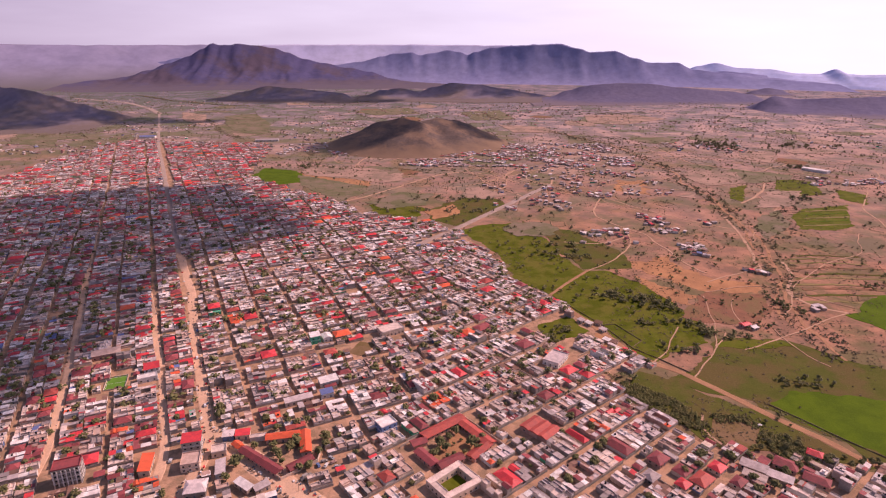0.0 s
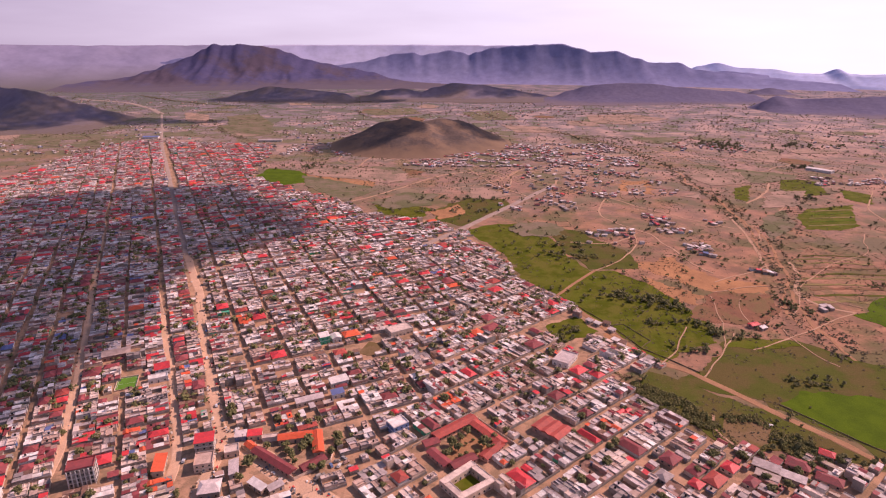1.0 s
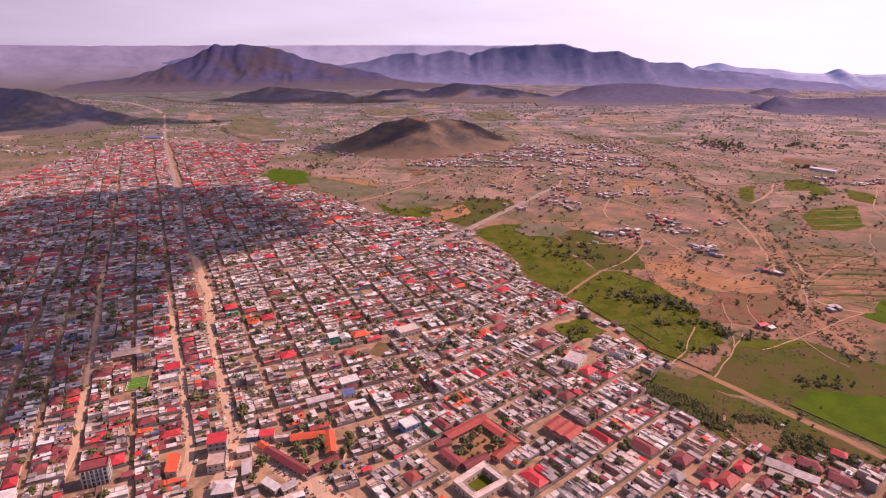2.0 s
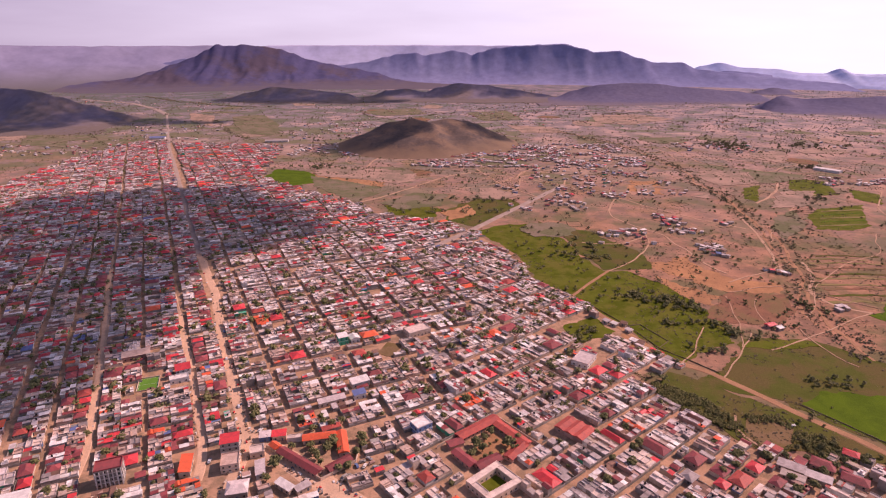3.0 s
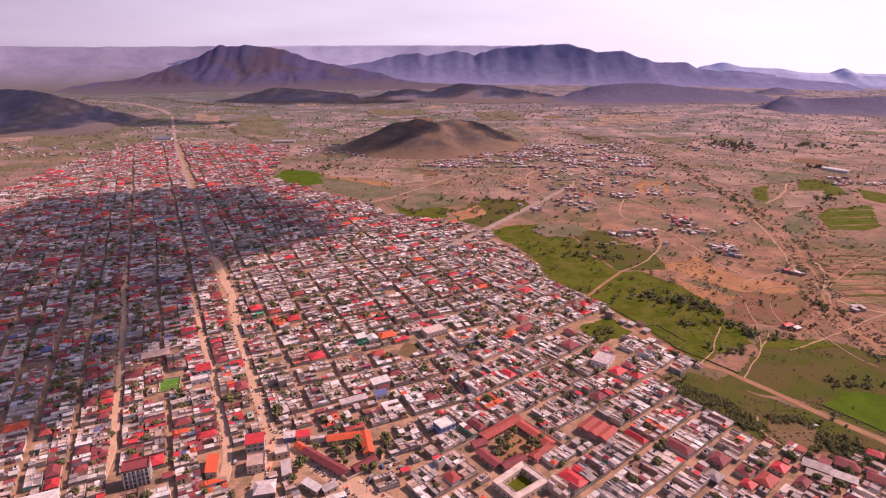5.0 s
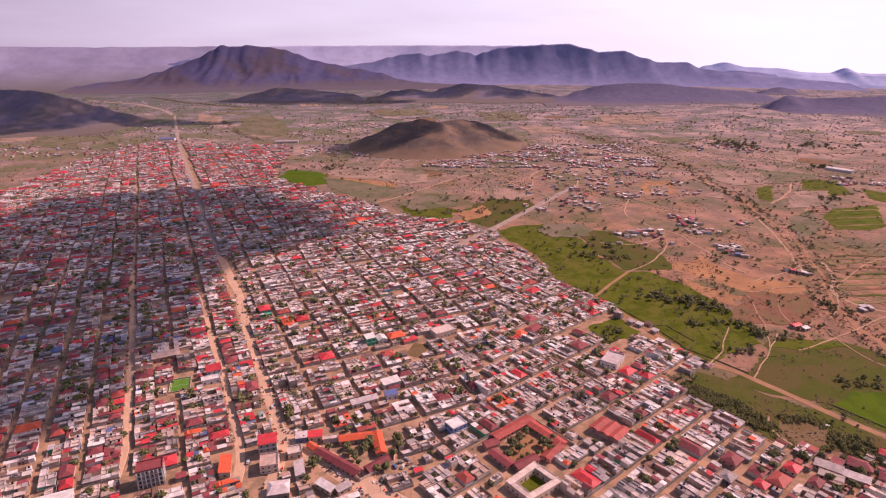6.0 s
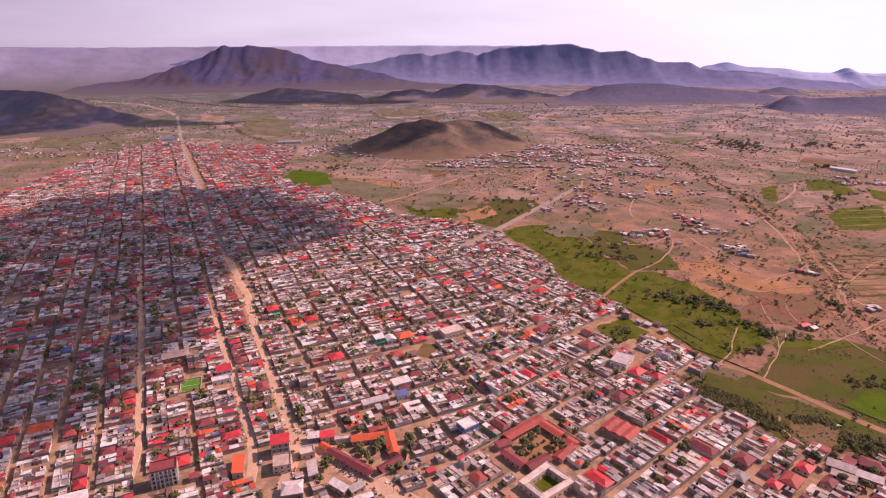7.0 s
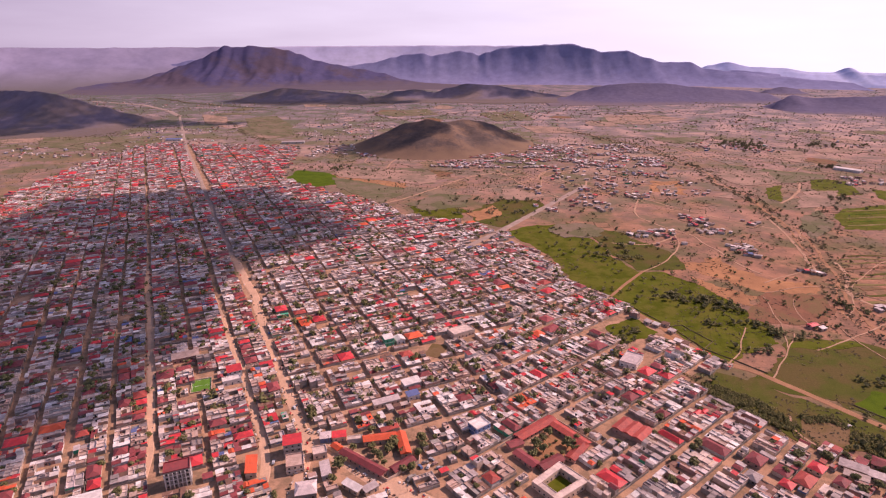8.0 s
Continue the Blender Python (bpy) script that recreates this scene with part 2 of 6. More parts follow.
M_THIN.node_tree.nodes["Principled BSDF"].inputs["Alpha"].default_value = 0.3
M_CAR = material("car_paint", (0.55, 0.55, 0.55), (0.45, 0.45, 0.46), 1.0, 0.3, 0.5)
M_TYRE = material("rubber", (0.02, 0.02, 0.02), (0.03, 0.03, 0.03), 1.0, 0.9, 0.1)
M_WOOD = material("grey_wood", (0.22, 0.17, 0.13), (0.16, 0.12, 0.09), 1.0, 0.9, 0.1)
M_STRAW = material("thorn_fence", (0.21, 0.155, 0.105), (0.16, 0.12, 0.08), 0.6, 0.95, 0.2, 0.6, 2.0)


# ---- mesh helpers ----
class Soup:
    """Vertices and faces gathered with a material to each face."""

    def __init__(self):
        self.v, self.f, self.m, self.mats = [], [], [], []

    def add(self, verts, faces, mat):
        if mat not in self.mats:
            self.mats.append(mat)
        k, i = len(self.v), self.mats.index(mat)
        self.v.extend(verts)
        self.f.extend([tuple(a + k for a in f) for f in faces])
        self.m.extend([i] * len(faces))
        return self

    def mesh(self, name, smooth=False):
        me = bpy.data.meshes.new(name)
        me.from_pydata([tuple(p) for p in self.v], [], self.f)
        for mt in self.mats:
            me.materials.append(mt)
        me.polygons.foreach_set("material_index", self.m)
        if smooth:
            me.polygons.foreach_set("use_smooth", [True] * len(self.f))
        me.update()
        return me


def part(name, geometry, mat, parent, label=""):
    """One mesh object, a part of parent. geometry: (verts, faces), in the parent's own space."""
    ob = new(name, geometry if isinstance(geometry, bpy.types.Mesh) else Soup().add(*geometry, mat).mesh(name))
    ob.parent = parent
    if label:
        ob["label"] = label
    return ob


def thing(name, at, label, category, group="", kind=""):
    ob = new(name)
    ob.empty_display_size = 0.5
    ob.matrix_basis = at if isinstance(at, Matrix) else Matrix.Translation(at)
    return tagged(ob, label, category, group, kind)


def sheet(name, soup, label, category, kind="structure", smooth=False):
    return tagged(new(name, soup.mesh(name, smooth)), label, category, "", kind)


BOXF = [(0, 3, 2, 1), (4, 5, 6, 7), (0, 1, 5, 4), (1, 2, 6, 5), (2, 3, 7, 6), (3, 0, 4, 7)]


def box(x0, y0, z0, x1, y1, z1):
    return [(x0, y0, z0), (x1, y0, z0), (x1, y1, z0), (x0, y1, z0), (x0, y0, z1), (x1, y0, z1), (x1, y1, z1), (x0, y1, z1)], BOXF


def slab_roof(x0, y0, x1, y1, h, dzx, dzy, o=0.25, th=0.14, sheets=1):
    """A thin lean-to roof, tilted by dzx over its width and dzy over its depth, laid in one or more runs of sheets."""
    x0, y0, x1, y1 = x0 - o, y0 - o, x1 + o, y1 + o
    along = x1 - x0 >= y1 - y0
    v, f = [], []
    for k in range(sheets):
        p, q = k / sheets, (k + 1) / sheets
        u = [(p, 0), (q, 0), (q, 1), (p, 1)] if along else [(0, p), (1, p), (1, q), (0, q)]
        lap = 0.05 * (k % 2)
        for low in (0.02, th):
            v += [(x0 + a * (x1 - x0), y0 + b * (y1 - y0), h + a * dzx + b * dzy + low + lap) for a, b in u]
        f += [tuple(8 * k + a for a in face) for face in BOXF]
    return v, f


def joined(*geos):
    v, f = [], []
    for a, b in geos:
        f += [tuple(k + len(v) for k in face) for face in b]
        v += a
    return v, f


def flat_roof(x0, y0, x1, y1, h, rim=0.5, w=0.25):
    """A flat roof behind a low parapet."""
    v = [(x0, y0, h), (x1, y0, h), (x1, y1, h), (x0, y1, h)]
    v += [(x, y, h + rim) for x, y, _ in v[:4]]
    i = [(x0 + w, y0 + w), (x1 - w, y0 + w), (x1 - w, y1 - w), (x0 + w, y1 - w)]
    v += [(*p, h + rim) for p in i] + [(*p, h + 0.06) for p in i]
    f = []
    for a in range(4):
        b = (a + 1) % 4
        f += [(a, b, b + 4, a + 4), (a + 4, b + 4, b + 8, a + 8), (a + 8, b + 8, b + 12, a + 12)]
    return v, f + [(12, 13, 14, 15)]


def gable_roof(x0, y0, x1, y1, h, rise, o=0.4, hip=0.0):
    """A pitched roof with its ridge along the longer side; hip draws the ridge's ends in."""
    x0, y0, x1, y1 = x0 - o, y0 - o, x1 + o, y1 + o
    if x1 - x0 >= y1 - y0:
        ym = (y0 + y1) / 2
        r = [(x0 + hip, ym, h + rise), (x1 - hip, ym, h + rise)]
        v = [(x0, y0, h), (x1, y0, h), (x1, y1, h), (x0, y1, h)] + r
        up = [(0, 1, 5, 4), (2, 3, 4, 5), (3, 0, 4), (1, 2, 5)]
    else:
        xm = (x0 + x1) / 2
        r = [(xm, y0 + hip, h + rise), (xm, y1 - hip, h + rise)]
        v = [(x0, y0, h), (x1, y0, h), (x1, y1, h), (x0, y1, h)] + r
        up = [(1, 2, 5, 4), (3, 0, 4, 5), (0, 1, 4), (2, 3, 5)]
    v = v + [(x, y, h - 0.12) for x, y, _ in v[:4]]
    return v, up + [(6, 9, 8, 7), (0, 6, 7, 1), (1, 7, 8, 2), (2, 8, 9, 3), (3, 9, 6, 0)]


def smooth_step(a, b, x):
    k = min(1.0, max(0.0, (x - a) / (b - a)))
    return k * k * (3 - 2 * k)


def lerp_list(pts, x):
    """Height over x of a line through (x, height) stations."""
    if x <= pts[0][0]:
        return pts[0][1]
    for (xa, ha), (xb, hb) in zip(pts, pts[1:]):
        if x <= xb:
            k = (x - xa) / (xb - xa)
            k = k * k * (3 - 2 * k)
            return ha + (hb - ha) * k
    return pts[-1][1]


def inside(poly, x, y):
    hit = False
    for (xa, ya), (xb, yb) in zip(poly, poly[1:] + poly[:1]):
        if (ya > y) != (yb > y) and x < xa + (y - ya) / (yb - ya) * (xb - xa):
            hit = not hit
    return hit


def near_line(line, x, y):
    """Distance from (x, y) to a polyline."""
    best = 1e9
    for (xa, ya), (xb, yb) in zip(line, line[1:]):
        dx, dy = xb - xa, yb - ya
        k = min(1, max(0, ((x - xa) * dx + (y - ya) * dy) / (dx * dx + dy * dy)))
        best = min(best, math.hypot(x - xa - k * dx, y - ya - k * dy))
    return best


# ---- ground ----
def ground_z(x, y):
    """The plain: level under the town, gently rolling beyond it."""
    d = math.hypot(x, y)
    z = 5 * smooth_step(1500, 2600, d) * noise.noise(Vector((x / 800, y / 800, 3.1)))
    return z


soup = Soup()
RINGS, SPOKES = 130, 200
verts = [(0, 0, 0)]
for i in range(RINGS):
    r = 30 * (4885 / 30) ** (i / (RINGS - 1))
    for j in range(SPOKES):
        a = 2 * math.pi * j / SPOKES
        x, y = r * math.cos(a), r * math.sin(a)
        verts.append((x, y, ground_z(x, y)))
faces = [(0, 1 + j, 1 + (j + 1) % SPOKES) for j in range(SPOKES)]
for i in range(RINGS - 1):
    for j in range(SPOKES):
        a, b = 1 + i * SPOKES + j, 1 + i * SPOKES + (j + 1) % SPOKES
        faces.append((a, a + SPOKES, b + SPOKES, b))
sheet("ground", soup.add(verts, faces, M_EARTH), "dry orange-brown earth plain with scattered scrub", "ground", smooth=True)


def ridge(name, label, line, y0, depth, mat, rough, seed, step=20.0, back=0.7, foot=0.0):
    """A mountain ridge along x: crest heights fitted to the skyline from the camera, flanks cut by gullies, with a
    gentle apron at the foot.
    """
    x0, x1 = line[0][0] - depth * 0.5, line[-1][0] + depth * 0.5
    reach = depth * (1 + foot)
    nx, front = int((x1 - x0) / step) + 1, int(34 * (1 + 0.6 * foot))
    rows = [-reach * (1 - j / front) ** 1.15 for j in range(front + 1)] + [depth * back * j / 12 for j in range(1, 13)]
    vs = []
    for d in rows:
        v = d / depth if d < 0 else d / (depth * back)
        for i in range(nx):
            x = x0 + (x1 - x0) * i / (nx - 1)
            h = lerp_list([(x0, -12)] + line + [(x1, -12)], x)
            big = noise.fractal(Vector((x / (depth * 0.5) + v * 0.6, v * 1.5, seed)), 1.0, 2.0, 4)
            g = noise.fractal(Vector((x / (depth * 0.22) + 0.4 * big, v * 1.6, seed + 5)), 0.9, 2.1, 6)
            spur = 0.5 - 1.6 * abs(noise.noise(Vector((x / (depth * 0.3) + 0.5 * big, v * 0.7, seed + 11))))
            fall = max(0.0, 1 - abs(v)) ** 1.25
            apron = 0.17 * max(0.0, 1 - abs(d) / reach) ** 1.8 if foot and d < 0 else 0.17 * fall
            z = h * ((0.3 + 0.7 * fall) * fall * 0.83 + apron)
            z += rough * h * (big * 0.4 + g * 0.55 + spur * 0.55) * fall * (1 - fall) * 2.2 + rough * 18 * g * fall ** 6 + 0.018 * h * noise.fractal(Vector((x / (depth * 0.16), seed, 7.0)), 0.9, 2.1, 4) * fall ** 4
            y = y0 + d + 50 * noise.noise(Vector((x / 300, seed, 0)))
            z = max(z, -12) - 9 * (1 - smooth_step(0.0, 0.22, fall if not foot or d > 0 else max(0.0, 1 - abs(d) / reach)))
            k = y0 / math.hypot(x, y0) if y0 > 4000 else 1.0       # far ridges pulled to an arc inside camera clipping, heights kept for its view
            vs.append((x * k, y * k, z + (250 - z) * (1 - k) * min(1.0, fall * 1.3)))
    ny = len(rows)
    fs = [(j * nx + i, j * nx + i + 1, (j + 1) * nx + i + 1, (j + 1) * nx + i) for j in range(ny - 1) for i in range(nx - 1)]
    return sheet(name, Soup().add(vs, fs, mat), label, "mountain", smooth=True)


ridge("mountain_west", "flat-topped scrub mountain, tinted for haze and cloud shade, with gullies", [
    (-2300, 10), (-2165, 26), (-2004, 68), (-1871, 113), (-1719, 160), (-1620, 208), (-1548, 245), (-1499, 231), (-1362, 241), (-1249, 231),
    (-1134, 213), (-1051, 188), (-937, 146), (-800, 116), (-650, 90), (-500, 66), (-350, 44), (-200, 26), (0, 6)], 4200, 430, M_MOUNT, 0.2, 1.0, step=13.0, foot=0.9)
ridge("foothill_west", "small haze-blue hill beside a mountain", [(-2190, 40), (-2102, 80), (-2018, 118), (-1877, 146), (-1742, 143), (-1640, 60)], 4420, 220, M_RANGE, 0.2, 3.0)
ridge("mountain_range", "long haze-blue mountain range with rounded summits", [
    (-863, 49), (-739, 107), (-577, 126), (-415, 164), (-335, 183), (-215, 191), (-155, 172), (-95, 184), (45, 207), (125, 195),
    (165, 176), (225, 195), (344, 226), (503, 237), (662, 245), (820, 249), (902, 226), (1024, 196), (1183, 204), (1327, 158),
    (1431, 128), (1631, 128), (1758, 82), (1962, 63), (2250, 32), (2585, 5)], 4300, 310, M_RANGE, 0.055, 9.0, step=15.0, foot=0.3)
# slope raised to fit the camera's view, replacing plain beyond its clipping
ridge("plateau_west", "far slope standing in for the hazy plain at the horizon", [
    (-4200, 226), (-3400, 230), (-2600, 227), (-2000, 230), (-1650, 232)], 4640, 900, M_FARPLAIN, 0.02, 57.0, step=60.0, back=0.1)
ridge("plateau_middle", "haze-pale level plateau behind a mountain range", [
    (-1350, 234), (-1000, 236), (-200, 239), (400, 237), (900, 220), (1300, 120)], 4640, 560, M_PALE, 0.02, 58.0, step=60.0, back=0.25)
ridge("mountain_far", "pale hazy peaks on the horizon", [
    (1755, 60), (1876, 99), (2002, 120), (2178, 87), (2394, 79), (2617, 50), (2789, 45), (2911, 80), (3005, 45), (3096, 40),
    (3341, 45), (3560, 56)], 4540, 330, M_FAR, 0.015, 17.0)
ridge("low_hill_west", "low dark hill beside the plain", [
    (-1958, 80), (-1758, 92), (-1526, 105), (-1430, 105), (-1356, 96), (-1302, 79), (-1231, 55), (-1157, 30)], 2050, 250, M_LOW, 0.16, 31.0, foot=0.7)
ridge("range_foothill", "haze-blue lower spur before a haze-pale range", [(1570, 1), (1636, 51), (1705, 75), (1793, 89), (1921, 79), (2032, 68), (2201, 37), (2387, 13), (2559, -22)],
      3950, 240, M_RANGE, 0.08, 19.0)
ridge("low_ridge_east", "long low scrub ridge, coloured dark for cloud shade", [(506, 10), (598, 41), (661, 60), (730, 70), (836, 75), (970, 73), (1133, 55), (1350, 40), (1460, 27), (1561, -10)],
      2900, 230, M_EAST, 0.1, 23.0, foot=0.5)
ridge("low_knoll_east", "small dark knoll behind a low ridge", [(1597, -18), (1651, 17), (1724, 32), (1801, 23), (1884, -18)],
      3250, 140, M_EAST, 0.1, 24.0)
ridge("low_hill_east", "scrub hill at the plain's edge, coloured dark for shade", [(1236, -2), (1275, 33), (1327, 57), (1378, 47), (1442, 44), (1575, 51), (1726, 56), (1887, 60), (2071, 43)],
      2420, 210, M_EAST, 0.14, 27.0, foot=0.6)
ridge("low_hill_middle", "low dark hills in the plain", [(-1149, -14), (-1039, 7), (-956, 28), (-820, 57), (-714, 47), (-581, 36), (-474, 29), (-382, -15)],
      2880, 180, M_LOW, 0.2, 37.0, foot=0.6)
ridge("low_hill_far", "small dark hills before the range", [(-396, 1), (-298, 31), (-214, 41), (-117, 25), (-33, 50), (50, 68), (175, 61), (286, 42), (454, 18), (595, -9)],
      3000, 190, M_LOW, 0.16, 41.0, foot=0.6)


def hill_z(x, y):
    """Two summits joined by a saddle, with a spur running down to the plain."""
    def cone(cx, cy, rx, ry, h, p=1.5):
        q = math.hypot((x - cx) / rx, (y - cy) / ry)
        return h * max(0.0, 1 - q) ** p * (1 + 0.6 * min(q, 1))
    z = max(cone(-105, 1545, 205, 205, 70, 1.2), cone(-15, 1590, 195, 195, 65, 1.2), cone(32, 1606, 140, 165, 57, 1.2), cone(-45, 1562, 240, 225, 20, 1.3))
    g = noise.fractal(Vector((x / 60, y / 90, 5.0)), 1.0, 2.0, 4)
    spur = 9 * math.exp(-((x + 60 - (1520 - y) * 0.25) / 24) ** 2) * smooth_step(1330, 1480, y) * (1 - smooth_step(1500, 1560, y))
    return z + (z > 1) * (g * 0.13 * z * (1 - z / 90) * 2 + spur) - 1.5


hx, hy = 60, 60
vs = [(-340 + 620 * i / hx, 1320 + 500 * j / hy, hill_z(-340 + 620 * i / hx, 1320 + 500 * j / hy)) for j in range(hy + 1) for i in range(hx + 1)]
fs = [(j * (hx + 1) + i, j * (hx + 1) + i + 1, (j + 1) * (hx + 1) + i + 1, (j + 1) * (hx + 1) + i) for j in range(hy) for i in range(hx)]
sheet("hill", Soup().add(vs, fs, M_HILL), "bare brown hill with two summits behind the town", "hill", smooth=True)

# ---- fields, sand and tracks ----
def patch(name, label, category, poly, mat, lift, seed, jag=6.0):
    """A ground-hugging patch with an uneven edge."""
    edge = []
    for (xa, ya), (xb, yb) in zip(poly, poly[1:] + poly[:1]):
        n_ = max(1, int(math.hypot(xb - xa, yb - ya) / 3.5))
        for i in range(n_):
            x, y = xa + (xb - xa) * i / n_, ya + (yb - ya) * i / n_
            dx, dy = (jag * noise.noise(Vector((x / 16, y / 16, seed + o))) + 0.3 * jag * noise.noise(Vector((x / 5, y / 5, seed + o))) for o in (0, 9))
            edge.append((x + dx, y + dy))
    bm = bmesh.new()
    ring = [bm.verts.new((x, y, ground_z(x, y) + lift)) for x, y in edge]
    low = [bm.verts.new((x, y, ground_z(x, y) - 0.3)) for x, y in edge]
    top = bm.faces.new(ring)
    for i in range(len(ring)):
        j = (i + 1) % len(ring)
        bm.faces.new((low[i], low[j], ring[j], ring[i]))
    bmesh.ops.triangulate(bm, faces=[top])
    bmesh.ops.recalc_face_normals(bm, faces=bm.faces)
    me = bpy.data.meshes.new(name)
    bm.to_mesh(me)
    bm.free()
    me.materials.append(mat)
    return tagged(new(name, me), label, category, "", "structure")


def strip(name, label, line, width, mat, lift=0.2, seed=0.0, wander=1.0, category="road"):
    """A road or track with soft, uneven edges."""
    pts = []
    for (xa, ya), (xb, yb) in zip(line, line[1:]):
        n_ = max(1, int(math.hypot(xb - xa, yb - ya) / 8))
        pts += [(xa + (xb - xa) * i / n_, ya + (yb - ya) * i / n_) for i in range(n_)]
    pts.append(line[-1])
    for _ in range(6):
        pts = [pts[0]] + [tuple((a + 2 * b + c) / 4 for a, b, c in zip(p, q, r)) for p, q, r in zip(pts, pts[1:], pts[2:])] + [pts[-1]]
    vs = []
    for i, (x, y) in enumerate(pts):
        p, q = pts[max(0, i - 1)], pts[min(len(pts) - 1, i + 1)]
        dx, dy = q[0] - p[0], q[1] - p[1]
        k = math.hypot(dx, dy) or 1
        nx, ny = -dy / k, dx / k
        w = width / 2 * (1 + 0.3 * wander * noise.noise(Vector((x / 12, y / 12, seed))))
        o = wander * 2.5 * noise.noise(Vector((x / 30, y / 30, seed + 4)))
        for s, dz in ((-1.4, -lift - 0.15), (-1, 0), (1, 0), (1.4, -lift - 0.15)):
            px, py = x + nx * (w * s + o), y + ny * (w * s + o)
            vs.append((px, py, ground_z(x, y) + lift + dz))
    fs = [(4 * i + a, 4 * i + a + 1, 4 * i + a + 5, 4 * i + a + 4) for i in range(len(pts) - 1) for a in range(3)]
    return sheet(name, Soup().add(vs, [f[::-1] for f in fs], mat), label, category)


G1 = [(21, 796), (56, 824), (116, 839), (136, 771), (149, 692), (164, 643), (191, 643), (218, 609), (237, 549), (248, 498), (232, 465),
      (196, 450), (180, 435), (163, 454), (148, 500), (126, 541), (106, 584), (79, 608), (78, 661), (55, 735)]
G2 = [(-378, 1148), (-372, 1231), (-300, 1202), (-249, 1113), (-310, 1075)]
G3 = [(89, 497), (120, 519), (136, 486), (108, 470), (92, 464)]
G4 = [(241, 374), (269, 389), (305, 385), (349, 371), (294, 303), (269, 334), (255, 353)]
G5 = [(171, 400), (223, 435), (247, 476), (287, 465), (254, 393), (235, 374), (218, 381)]
G6 = [(571, 913), (671, 949), (597, 827), (562, 804), (512, 810), (536, 871)]
G7 = [(662, 1154), (715, 1119), (673, 1015), (614, 1002), (610, 1057)]
G8 = [(-18, 910), (43, 999), (98, 972), (103, 935), (49, 847), (22, 818), (-19, 850)]
G9 = [(-723, 1897), (-639, 2042), (-481, 1716), (-578, 1662)]
G10 = [(159, 417), (184, 400), (187, 370), (162, 359), (138, 385)]
G13 = [(142, 388), (160, 418), (182, 402), (216, 372), (236, 350), (258, 322), (280, 302), (256, 310), (215, 317), (192, 321), (174, 334), (160, 358)]
G14 = [(116, 845), (180, 800), (230, 700), (222, 650), (190, 648), (166, 648), (152, 700), (140, 775)]
G15 = [(205, 420), (232, 452), (262, 478), (310, 470), (350, 430), (420, 400), (420, 300), (320, 250), (284, 300), (262, 333), (240, 362), (222, 388)]
G11 = [(443, 563), (484, 578), (414, 487), (397, 523)]
G12 = [(524, 1057), (570, 1089), (507, 963), (493, 986)]
G16 = [(719, 1058), (749, 1015), (702, 949), (682, 987)]
G17 = [(484, 871), (539, 913), (510, 826), (441, 760), (449, 812)]
G18 = [(245, 470), (293, 476), (311, 463), (270, 453), (242, 455)]
G19 = [(-119, 934), (-74, 952), (-27, 910), (-52, 870), (-105, 880)]
for i, (poly, mat, text) in enumerate([
        (G15, M_WEED, "weedy brown ground beyond a track"), (G1, M_PASTURE, "green pasture along the edge of town"), (G2, M_GRASS, "bright green field beside the town"),
        (G3, M_PASTURE, "small green garden among the houses"), (G4, M_GRASS, "bright green crop field beside a track"),
        (G5, M_WEED, "dull green pasture with worn paths"), (G6, M_PASTURE, "striped green farm fields"),
        (G7, M_PASTURE, "dull green farm field"), (G8, M_WEED, "dull green field with hedges"), (G9, M_FARWEED, "pale green far pasture"),
        (G10, M_WEED, "weedy green patch at the town's edge"), (G13, M_WEED, "weedy ground between the town and a track"), (G14, M_WEED, "weedy ground above the pasture"), (G11, M_GRASS, "bright green crop field"), (G12, M_PASTURE, "pale green field"),
        (G16, M_PASTURE, "green farm field"), (G17, M_FARWEED, "dull green farm field"), (G18, M_PASTURE, "green strip beside a path"), (G19, M_PASTURE, "green field at the town's edge")]):
    patch("field", text, "field", poly, mat, 0.12 + 0.01 * i, i * 3.7)
for i, poly in enumerate([
        [(217, 662), (276, 692), (295, 626), (352, 601), (339, 578), (281, 581), (256, 609)], [(218, 626), (249, 593), (272, 563), (246, 542), (222, 570)],
        [(-291, 1186), (-201, 1203), (-126, 1149), (-140, 1053), (-226, 1075)], [(336, 1126), (391, 1127), (362, 1013), (309, 1034)],
        [(140, 492), (157, 449), (147, 435), (132, 465)], [(308, 418), (334, 424), (336, 395), (312, 398)]]):
    patch("bare_ground", "bare orange sandy ground", "bare ground", poly, M_SAND, 0.06 + 0.01 * i, 50 + i * 2.3, 10.0)

RIVER = [(312, 1815), (378, 1690), (440, 1570), (460, 1403), (472, 1254), (480, 1190), (455, 1102), (461, 1035), (468, 986), (446, 903), (443, 849),
         (439, 793), (421, 725), (402, 667), (387, 626), (366, 586), (351, 542), (343, 498), (342, 465), (340, 436)]
ROAD_2 = [(-49, 712), (13, 796), (70, 884), (140, 992), (203, 1087)]
TRACK_1 = [(126, 541), (145, 492), (160, 447), (182, 428), (201, 409), (220, 377), (237, 356), (262, 325), (276, 303)]
MAIN = [(-1038, 2205), (-729, 1517), (-588, 1229), (-491, 1029), (-331, 700), (-265, 575), (-222, 474), (-187, 399), (-164, 350),
        (-150, 320), (-152, 290), (-148, 230)]
FAR = [(-1698, 2810), (-1371, 2626), (-1168, 2398), (-1038, 2205)]
DIAG = [(-160, 338), (-128, 316), (-94, 288), (-60, 262), (-30, 235)]
LANE = [(67, 528), (108, 562), (134, 600), (171, 643)]
strip("road_main", "wide sandy main street running out of town", MAIN[4:], 7.0, M_ROAD, 0.22, 1.0, 0.5)
